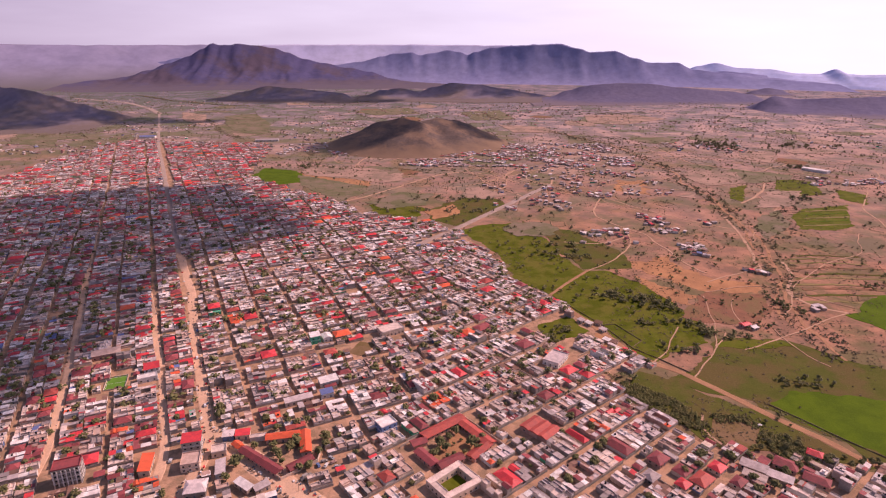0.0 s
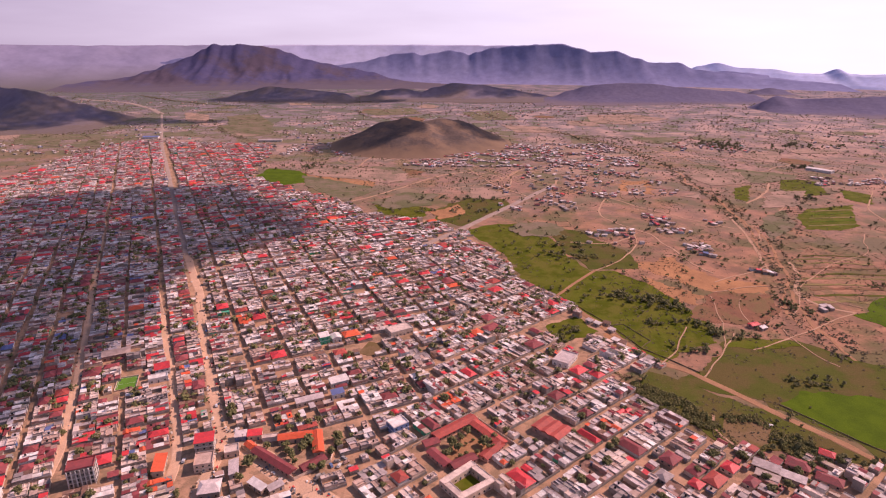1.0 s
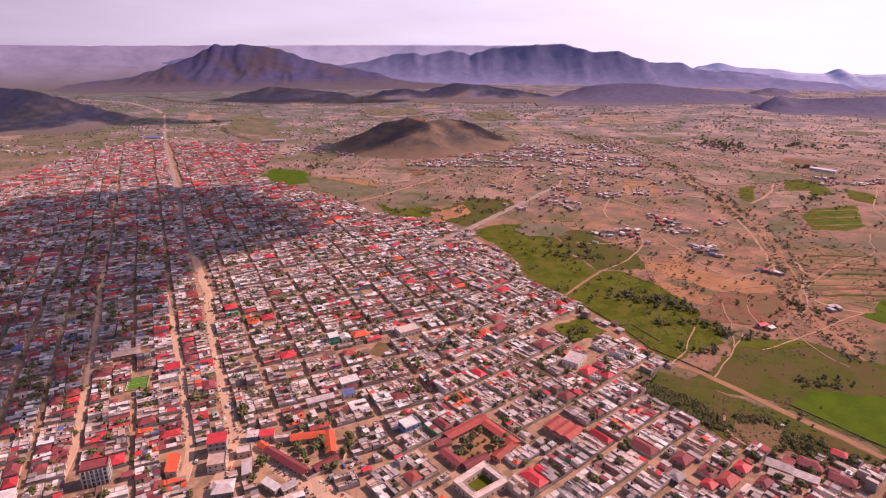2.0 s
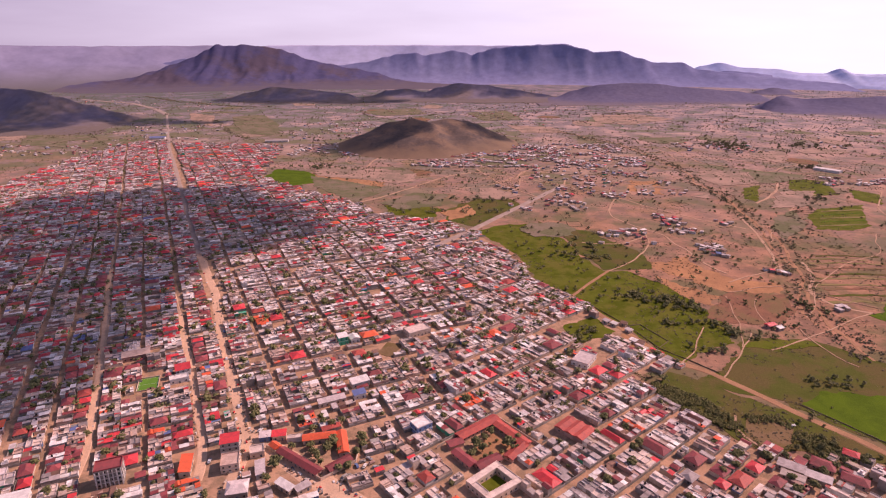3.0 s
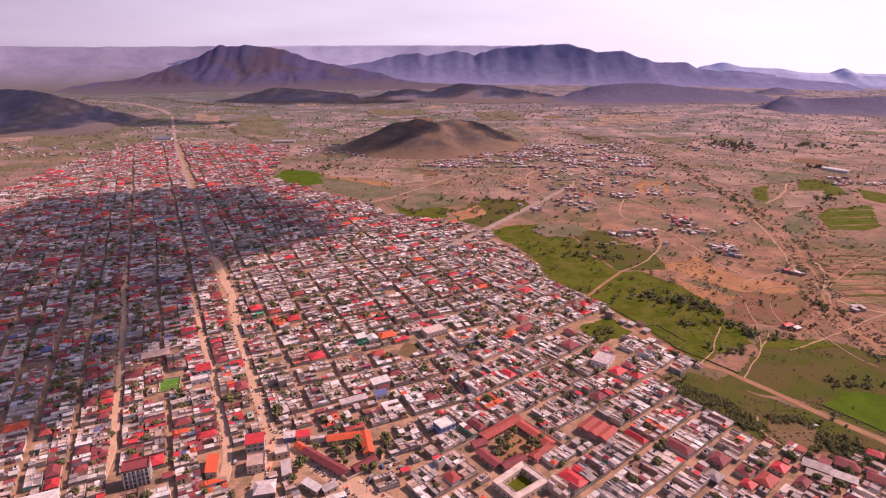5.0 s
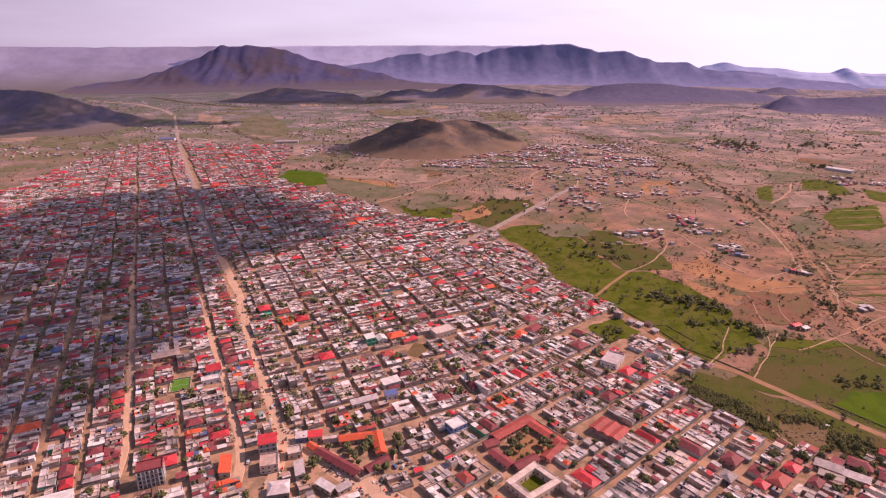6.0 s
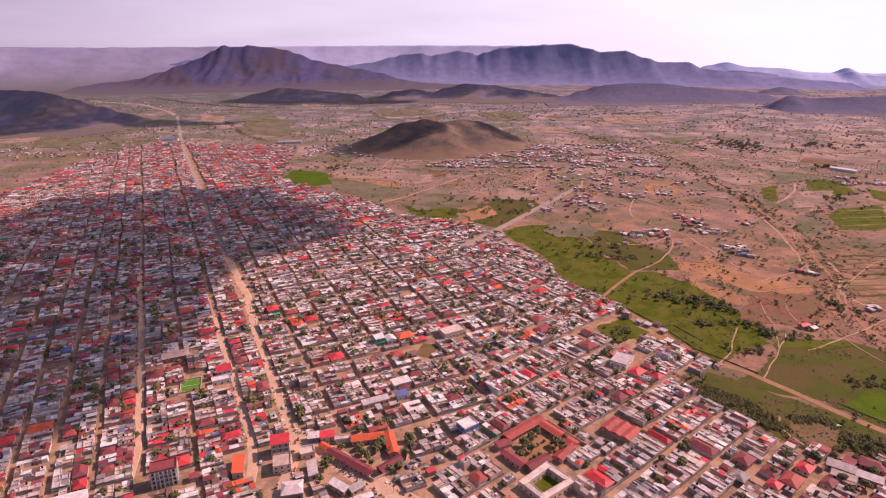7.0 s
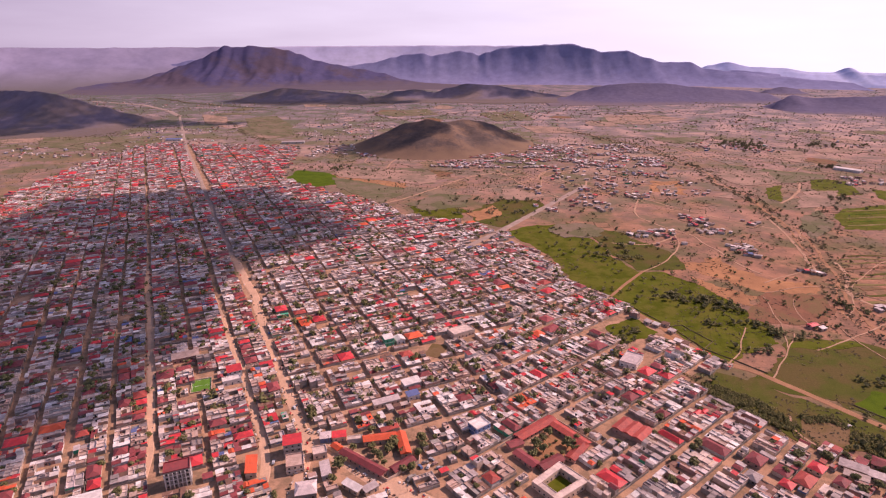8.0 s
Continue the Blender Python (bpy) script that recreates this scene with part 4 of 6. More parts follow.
building("storehouse", "large storehouse with a bright white metal roof", "warehouse", -275, 266, 24, 30, 15, 5.0, "gable", R_WHITE, W_WHITE, 1, 1.2)
building("green_house", "green-fronted two-storey house with a white roof", "house", -112, 466, 26, 8.5, 8, 7.4, "slab", R_WHITE, W_GREEN, 2)
building("villa", "white villa with a pale metal roof", "house", -102.5, 470.5, 26, 8, 9, 4.2, "gable", R_WHITE, W_WHITE)
building("orange_roofed_villa", "large villa with a bright orange hipped roof", "house", -90, 476.5, 26, 14, 11, 3.8, "gable", R_ORANGE, W_CREAM, 1, 2.2, 4.0)
building("meeting_hall", "wide hall with a flat pinkish roof", "hall", -282, 440, 26, 21, 11, 4.6, "gable", R_PINK, W_ROSE, 1, 0.6)
building("market_building", "wide building with a flat beige roof", "hall", -47, 485, 30, 22, 13, 5.0, "flat", R_CEMENT, W_CREAM)
building("two_storey_house", "white two-storey house with blue-grey lower walls", "house", -38, 341, 36, 12, 10, 6.8, "flat", R_WHITE, W_BLUE, 2)
building("red_villa", "white-walled house with a bright red roof", "house", -232, 415, 26, 11, 10, 5.6, "slab", R_RED, W_WHITE, 2)
building("terrace_house", "whitewashed house with a flat roof", "house", -230, 403, 26, 14, 7, 3.8, "flat", R_WHITE, W_WHITE)
building("orange_shop", "street shop with a long orange metal roof", "shop", -183, 302, 105, 17, 6.5, 4.0, "slab", R_ORANGE, W_CREAM)
building("white_hall", "hall with a bright white roof", "hall", -88, 399, 27, 14, 8, 4.0, "slab", R_WHITE, W_WHITE)
building("long_hall", "long low hall with a pale metal roof", "hall", -105, 373, 25, 20, 5.5, 3.8, "slab", R_ZINC, W_CREAM)
building("blue_roofed_house", "small house with a blue metal roof", "house", -86, 382, 25, 9, 6, 3.8, "slab", R_BLUE, W_WHITE)
building("blue_shop", "small shop with blue walls and a grey roof", "shop", -142, 331, 10, 7, 6, 3.8, "slab", R_ZINC, W_BLUE)
building("red_shop", "small shop with a pink-red metal roof", "shop", -133, 332.5, 10, 9, 6, 3.6, "slab", R_RED, W_CREAM)
building("farm_shed", "long white shed on the plain", "shed", 779, 1218, -55, 50, 16, 5.0, "gable", R_WHITE, W_WHITE, 1, 1.5)
building("hut", "small red-roofed hut on the plain", "hut", 284, 499, 20, 9, 6, 3.0, "gable", R_RED, W_ROSE, 1, 1.2)
building("hut", "small white-roofed hut on the plain", "hut", 290, 493, 20, 6, 4, 2.6, "slab", R_WHITE, W_CREAM)
building("blue_roofed_shed", "long blue-roofed shed outside the town", "shed", -813, 1640, 8, 40, 16, 5.0, "gable", R_BLUE, W_WHITE, 1, 2.0)
building("pale_roofed_shed", "long pale blue shed at the town's edge", "shed", -470, 1590, 8, 60, 14, 5.0, "gable", R_ZINC, W_WHITE, 1, 2.0)

# villas and sheds along the south-eastern fringe
EDGE = [(215, 304, -38, 13, 9.5, 1.9, R_MAROON, W_ROSE, "rose villa with a broad faded red hipped roof"), (239, 314, -38, 8.5, 6.5, 1.5, R_RED, W_CREAM, "small cream house with a bright red hipped roof"),
        (226, 290, -38, 14, 8, 1.8, R_MAROON, W_ROSE, "long rose house with a faded red hipped roof"), (171, 301, 39, 9, 8, 1.8, R_RED, W_CREAM, "cream house with a bright red hipped roof"),
        (157, 290, 39, 13, 9.5, 2.2, R_BRICK, W_CREAM, "large cream villa with a brick-red hipped roof"), (144, 286, 39, 7.5, 7, 1.6, R_RED, W_CREAM, "small villa with a bright red hipped roof"),
        (137, 309, 39, 11, 9.5, 2.0, R_MAROON, W_ROSE, "rose villa with a faded red hipped roof"), (127, 293, 39, 9, 8, 2.0, R_GREY, W_BLOCK, "block house with a grey pyramid roof"),
        (178, 288, 39, 9, 6.5, 1.5, R_MAROON, W_CREAM, "cream house with a faded red hipped roof")]
for x, y, ang, w, d, rise, roof_mat, wall_mat, text in EDGE:
    building("villa", text, "house", x, y, ang, w, d, 3.2, "gable", roof_mat, wall_mat, 1, rise, 0.42 * min(w, d))
for x, y, ang, w, d, roof_mat in ((194, 302, -38, 15, 7, R_GREY), (205, 292, -38, 14, 6, R_ZINC), (190, 293, -38, 13, 5, R_CEMENT)):
    building("row_house", "long low row house with a pale metal roof", "house", x, y, ang, w, d, 3.0, "slab", roof_mat, W_CREAM)

for k, (x, y) in enumerate([(132, 507), (138, 501), (147, 502), (148, 488), (146, 468), (151, 464)]):
    building("market_shed", "small shed with a pale roof beside a dirt track", "shed", x, y, -58 + 6 * (k % 3), 6.5, 4.2, 2.6, "slab", (R_ZINC, R_WHITE, R_RUST)[k % 3], W_CREAM)

# the small football pitch
pitch = thing("football_pitch", Matrix.Translation((-252.5, 398.5, 0)) @ Matrix.Rotation(radians(19), 4, "Z"), "small green artificial football pitch inside a low wall", "football pitch")
part("turf", box(-7.2, -9.3, -0.2, 7.2, 9.3, 0.12), M_TURF, pitch)
for y in (-8.6, 0, 8.6):
    part("line", box(-6.5, y - 0.08, 0.1, 6.5, y + 0.08, 0.135), M_LINE, pitch)
for x in (-6.5, 6.5):
    part("line", box(x - 0.08, -8.6, 0.1, x + 0.08, 8.6, 0.14), M_LINE, pitch)
for x0, y0, x1, y1 in ((-7.6, -9.8, 7.6, -9.5), (-7.6, 9.5, 7.6, 9.8), (-7.6, -9.5, -7.3, 9.5), (7.3, -9.5, 7.6, 9.5)):
    part("wall", box(x0, y0, -0.2, x1, y1, 1.0), W_CREAM, pitch)

# rectangles kept free of common houses: centre, angle, half width, half depth
CLEAR = [(8, 323, 42, 27, 21), (7, 286, 44, 16, 13), (65, 338.5, 45, 13, 12), (94.5, 434, 56, 10.5, 7.5), (-161, 319, 15, 8, 7), (-156, 304, 15, 7, 8),
         (-144, 281, 12, 8, 7), (-136, 299, -72, 8, 5), (-117, 284, -36, 8, 4), (-106, 283, 40, 6, 4), (-143, 316, 18, 6, 6), (-224, 291, 22, 10, 8), (-275, 266, 24, 17, 9),
         (-113, 468, 26, 6, 6), (-102.5, 470.5, 26, 4, 4.5), (-90, 476.5, 26, 7.5, 6), (-282, 440, 26, 11, 6), (-47, 485, 30, 13, 8), (-38, 341, 36, 7, 6), (-232, 415, 26, 6, 5.5), (-230, 403, 26, 7.5, 4),
         (-183, 302, 105, 10, 5), (-88, 399, 27, 7, 4), (-105, 373, 25, 10, 2.8), (-86, 382, 25, 4.5, 3), (-142, 331, 10, 5, 5), (-133, 332.5, 10, 6, 5), (-252.5, 398.5, 19, 8, 10),
         (-108, 316, -36, 33, 12), (-96, 325, 10, 20, 12), (-70, 457, 26, 12, 11), (110, 494, 40, 22, 20), (-90, 284, -36, 14, 8)]
CLEAR += [(-71, 306, 38, 7.5, 5.5)] + [(x, y, -55, 3.5, 2.5) for x, y in [(132, 507), (138, 501), (147, 502), (148, 488), (146, 468), (151, 464)]] + [(x, y, ang, w / 2, d / 2) for x, y, ang, w, d, *_ in EDGE] + [(194, 302, -38, 7.5, 3.5), (205, 292, -38, 7, 3), (190, 293, -38, 6.5, 2.5)]
# open squares and road verges
OPEN = [(-170, 306, 5, 5, 20), (-178, 292, 10, 8, 14), (-147, 335, 30, 9, 5), (-70, 457, 26, 12, 11), (147, 470, -60, 26, 3)]
ACCENTS = [(-193, 512, 7, R_ORANGE), (-38, 444, 5, R_BLUE), (-43, 385, 9, R_MAROON), (-15, 393, 9, R_MAROON), (-66, 350, 6, R_RED), (-57, 297, 7, R_RED),
           (-11, 298, 6, R_RED), (-17, 274, 7, R_ORANGE), (40, 402, 6, R_RED), (46, 336, 5, R_RED), (99, 339, 6, R_ORANGE), (121, 354, 6, R_RED), (87, 386, 6, R_RED), (168, 301, 7, R_RED),
           (143, 288, 7, R_ORANGE), (131, 306, 7, R_MAROON), (95, 533, 12, R_RED), (112, 553, 12, R_RED), (45, 489, 10, R_MAROON), (-459, 531, 10, R_BLUE), (-370, 494, 8, R_MAROON),
           (-409, 581, 9, R_RED), (-427, 537, 8, R_RED), (-103, 525, 7, R_RED), (23, 478, 6, R_ORANGE), (-13, 714, 8, R_BLUE), (-127, 410, 6, R_RED), (-76, 345, 6, R_ORANGE), (-120, 352, 6, R_ORANGE)]
WOODS = [(180, 570, 9, 6, 22, 1.1), (205, 555, 11, 7, 26, 1.1), (229, 542, 9, 8, 20, 1.0), (189, 504, 6, 3, 8, 1.0), (224, 504, 7, 5, 9, 1.0), (245, 487, 6, 9, 14, 1.1),
         (210, 455, 10, 4, 12, 1.0), (277, 401, 14, 6, 18, 0.8), (101, 476, 8, 8, 22, 0.8), (112, 490, 4, 8, 10, 0.9), (257, 476, 7, 6, 5, 1.0), (347, 545, 8, 12, 22, 0.9),
         (297, 500, 10, 5, 7, 0.8), (275, 478, 8, 4, 6, 0.7), (305, 662, 18, 20, 8, 1.0), (140, 724, 26, 24, 14, 1.3), (170, 690, 14, 10, 10, 1.0), (41, 972, 40, 8, 24, 1.2), (18, 900, 50, 8, 26, 1.1),
         (940, 1529, 60, 30, 30, 1.8), (705, 1535, 24, 42, 70, 1.7), (460, 985, 12, 50, 30, 1.0), (763, 1250, 10, 8, 16, 1.6), (612, 985, 12, 8, 12, 1.3), (-300, 1240, 60, 10, 30, 1.3),
         (232, 352, 20, 10, 8, 0.6), (228, 320, 10, 8, 14, 0.9), (244, 312, 9, 6, 10, 0.9), (275, 305, 14, 5, 12, 0.8), (250, 600, 12, 8, 6, 0.7), (480, 600, 12, 5, 14, 0.8), (325, 712, 12, 12, 8, 0.8)]
THICKETS = [[(139, 404), (159, 392), (176, 374), (183, 353), (180, 342), (170, 343), (154, 360), (140, 383)], [(219, 340), (231, 334), (244, 320), (237, 303), (223, 303), (213, 314)],
            [(192, 358), (214, 358), (224, 346), (219, 341), (210, 350), (194, 350)]]
LONE_TREES = [(-110, 322, 0.9), (-103, 311, 1.0), (-100, 306, 0.7), (-90, 318, 0.8), (-88, 300, 0.9), (-79, 316, 0.9), (0, 330, 0.5), (4, 335, 0.5), (8, 339, 0.6), (12, 343, 0.5),
              (17, 338, 0.5), (21, 334, 0.6), (26, 326, 0.5), (8, 315, 0.5), (4, 312, 0.6), (-2, 318, 0.6), (15, 317, 0.5), (8, 325, 0.4), (13, 329, 0.4), (17, 326, 0.4),
              (150, 405, 1.0), (143, 410, 0.8), (120, 428, 0.9), (196, 312, 0.9), (183, 312, 1.1), (164, 313, 1.0), (160, 303, 0.9), (211, 297, 1.0), (222, 303, 0.9), (231, 308, 0.8), (199, 286, 1.1), (186, 281, 1.0), (149, 298, 1.0),
              (-1, 324, 1.2), (3, 319, 1.0), (20, 324, 1.2), (24, 320, 0.9), (10, 337, 0.9), (27, 331, 0.9), (5, 331, 0.7), (-5, 314, 0.9), (-122, 322, 0.8), (-107, 316, 1.0), (-96, 325, 1.3),
              (-98, 319, 1.0), (-77, 330, 1.2), (-76, 322, 1.0), (-128, 303, 1.3), (-82, 302, 1.0), (-159, 362, 1.1), (-156, 355, 1.1), (-174, 367, 1.1), (-172, 372, 1.0), (-217, 458, 1.1),
              (-144, 508, 1.2), (-151, 511, 1.0), (-205, 506, 1.2), (-112, 340, 0.9), (-150, 296, 1.0), (-185, 295, 0.7), (-130, 291, 0.9), (-100, 345, 1.0), (-94, 349, 0.9)]
NO_TREES = [(-252.5, 398.5, 12)]


def in_rect(x, y, rect, grow=0.0):
    cx, cy, ang, hw, hd = rect
    dx, dy = x - cx, y - cy
    c, s = math.cos(radians(ang)), math.sin(radians(ang))
    return abs(dx * c + dy * s) < hw + grow and abs(dy * c - dx * s) < hd + grow


# ---- vehicles and poles ----
def vehicle(name, label, category, x, y, angle, length, width, height, paint):
    v = thing(name, Matrix.Translation((x, y, 0.25)) @ Matrix.Rotation(radians(angle), 4, "Z"), label, category)
    h, w = length / 2, width / 2
    part("body", box(-h, -w, 0.35, h, w, height * 0.58), paint, v)
    c = [(-h * 0.75, -w * 0.9), (h * 0.4, -w * 0.9), (h * 0.4, w * 0.9), (-h * 0.75, w * 0.9)]
    top = [(a * 0.8 - 0.05, b * 0.9, height) for a, b in c]
    part("cabin", ([(a, b, height * 0.58) for a, b in c] + top, BOXF), paint, v)
    part("windscreen", box(h * 0.33, -w * 0.75, height * 0.62, h * 0.4, w * 0.75, height * 0.9), M_GLASS, v)
    for sx in (-0.6, 0.6):
        for sy in (-1, 1):
            ring = [(sx * h + 0.33 * math.cos(k * 0.785), sy * w + dy, 0.33 + 0.33 * math.sin(k * 0.785)) for dy in (-0.12, 0.12) for k in range(8)]
            part("wheel", (ring, [(k, (k + 1) % 8, 8 + (k + 1) % 8, 8 + k) for k in range(8)] + [tuple(range(8)), tuple(range(15, 7, -1))]), M_TYRE, v)
    return v


vehicle("truck", "grey covered truck parked on a sandy road", "truck", -82, 293, 40, 7.5, 2.4, 3.0, W_BLOCK)
for x, y, a, paint, text in [(-172, 368, 115, M_CAR, "pale car on the main street"), (-205, 437, 116, M_CAR, "pale car on the main street"), (-196, 424, 115, W_ROSE, "reddish car on the main street"),
                             (-224, 486, 116, W_BLUE, "blue car on the main street"), (-171, 308, 95, M_CAR, "pale car parked beside a shop"), (-174, 331, 20, W_BLOCK, "grey car at a street corner"),
                             (-110, 303, -36, M_CAR, "pale car on the school road"), (-62, 271, -38, W_WHITE, "white car on the sandy road"), (-238, 500, 116, W_WHITE, "white car on the main street"),
                             (-148, 340, 60, W_WHITE, "white car at the road fork"), (-186, 352, 118, W_BLOCK, "grey car in a side street"), (220, 346, 30, W_WHITE, "old white car standing among bushes"),
                             (-74, 308, 20, W_BLOCK, "old car standing in a repair yard"), (-72, 304, 75, W_WHITE, "old car standing in a repair yard"), (-68, 307, 40, W_ROSE, "old car standing in a repair yard"), (-65, 303, 10, M_CAR, "old car standing in a repair yard"), (-77, 304, 120, W_BLUE, "old car standing in a repair yard"), (-70, 311, -30, M_CAR, "old car standing in a repair yard")]:
    vehicle("car", text, "car", x, y, a, 4.4, 1.8, 1.5, paint)


def pole(x, y, h=8.0):
    p = thing("power_pole", (x, y, 0), "thin grey wooden power pole beside a road", "pole", "power poles")
    ring = [(r_ * math.cos(k * 1.047), r_ * math.sin(k * 1.047), z) for r_, z in ((0.16, -0.3), (0.1, h)) for k in range(6)]
    part("post", (ring, [(k, (k + 1) % 6, 6 + (k + 1) % 6, 6 + k) for k in range(6)] + [(11, 10, 9, 8, 7, 6)]), M_WOOD, p)
    part("crossarm", box(-0.9, -0.07, h - 0.7, 0.9, 0.07, h - 0.55), M_WOOD, p)


for x, y in [(-84, 282), (-112, 306), (-139, 326), (-58, 263), (-160, 345), (-178, 384), (-196, 423), (-213, 460), (-231, 497), (-248, 535), (-150, 308), (-47, 312), (-22, 332)]:
    pole(x, y)


def fence(label, pts, h=0.8):
    f = thing("thorn_fence", (pts[0][0], pts[0][1], 0), label, "fence")
    for (xa, ya), (xb, yb) in zip(pts, pts[1:]):
        n_ = max(1, int(math.hypot(xb - xa, yb - ya) / 6))
        s = part("panel", (lambda L: ([(L * i / n_, dy, z * (1 + 0.25 * math.sin(i * 2.3))) for i in range(n_ + 1) for dy, z in ((-0.3, -0.3), (-0.12, h), (0.12, h), (0.3, -0.3))],
                 [(4 * i + a, 4 * i + a + 4, 4 * i + a + 5, 4 * i + a + 1) for i in range(n_) for a in range(3)]))(math.hypot(xb - xa, yb - ya)), M_STRAW, f)
        s.matrix_basis = Matrix.Translation((xa - pts[0][0], ya - pts[0][1], 0)) @ Matrix.Rotation(math.atan2(yb - ya, xb - xa), 4, "Z")


fence("dark thorn fence along a green pasture", [(106, 582), (128, 544), (150, 502), (166, 456), (184, 436), (200, 416)])
fence("dark thorn fence round a small plot", [(150, 500), (163, 503), (178, 470), (166, 458)])
fence("dark thorn fence beside a crop field", [(240, 372), (256, 351), (270, 331), (296, 300)])
fence("dark thorn fence along a lane", [(181, 352), (176, 335), (190, 318), (210, 306)])

# ---- houses ----
ROOFS = [(R_WHITE, 22), (R_ZINC, 20), (R_GREY, 9), (R_CEMENT, 28), (R_PINK, 18), (R_RUST, 5), (R_MAROON, 9), (R_RED, 7), (R_BRICK, 3), (R_ORANGE, 2), (R_BLUE, 0.35)]
ROOFS_NORTH = [(R_WHITE, 20), (R_ZINC, 16), (R_GREY, 6), (R_CEMENT, 14), (R_PINK, 12), (R_RUST, 5), (R_MAROON, 14), (R_RED, 16), (R_ORANGE, 5), (R_BLUE, 0.5)]
ROOFS_WEST = [(R_WHITE, 14), (R_ZINC, 18), (R_GREY, 14), (R_CEMENT, 16), (R_PINK, 14), (R_RUST, 7), (R_MAROON, 24), (R_RED, 10), (R_BRICK, 5), (R_ORANGE, 3), (R_BLUE, 2.5)]
ROOFS_EDGE = [(R_WHITE, 8), (R_ZINC, 16), (R_GREY, 20), (R_CEMENT, 12), (R_PINK, 12), (R_RUST, 12), (R_MAROON, 26), (R_BRICK, 10)]
ROOFS_SOUTH = [(R_WHITE, 7), (R_ZINC, 20), (R_GREY, 28), (R_CEMENT, 22), (R_PINK, 18), (R_RUST, 9), (R_MAROON, 13), (R_RED, 6), (R_ORANGE, 2)]
WALLS = [(W_CREAM, 40), (W_WHITE, 18), (W_BLOCK, 25), (W_ROSE, 14), (W_BLUE, 2), (W_GREEN, 1)]


def pick(r, table):
    k = r.uniform(0, sum(w for _, w in table))
    for item, w in table:
        k -= w
        if k <= 0:
            return item
    return table[-1][0]


def split(r, x0, y0, x1, y1, out, big):
    w, d = x1 - x0, y1 - y0
    if w * d < big or max(w, d) < 4.8:
        out.append((x0, y0, x1, y1))
    elif w > d:
        k = x0 + w * r.uniform(0.36, 0.64)
        split(r, x0, y0, k, y1, out, big)
        split(r, k, y0, x1, y1, out, big)
    else:
        k = y0 + d * r.uniform(0.36, 0.64)
        split(r, x0, y0, x1, k, out, big)
        split(r, x0, k, x1, y1, out, big)


def strips(r, w, d):
    """Rooms along the sides of a compound round an open court: cells and the court."""
    t = r.uniform(3.1, 4.3)
    cells = []

    def run(a0, a1, make):
        a = a0
        while a < a1 - 1.5:
            b_ = a + r.uniform(3.0, 6.5)
            if b_ > a1 - 2.2:
                b_ = a1
            cells.append(make(a, b_))
            a = b_

    if r.random() < 0.95:
        run(0.25, w - 0.25, lambda p, q: (p, 0.25, q, t))
    if r.random() < 0.9:
        run(0.25, w - 0.25, lambda p, q: (p, d - t, q, d - 0.25))
    if r.random() < 0.75:
        run(t, d - t, lambda p, q: (0.25, p, t, q))
    if w > 10 and r.random() < 0.6:
        run(t, d - t, lambda p, q: (w - t, p, w - 0.25, q))
    return cells, [(t, t, w - t, d - t)]


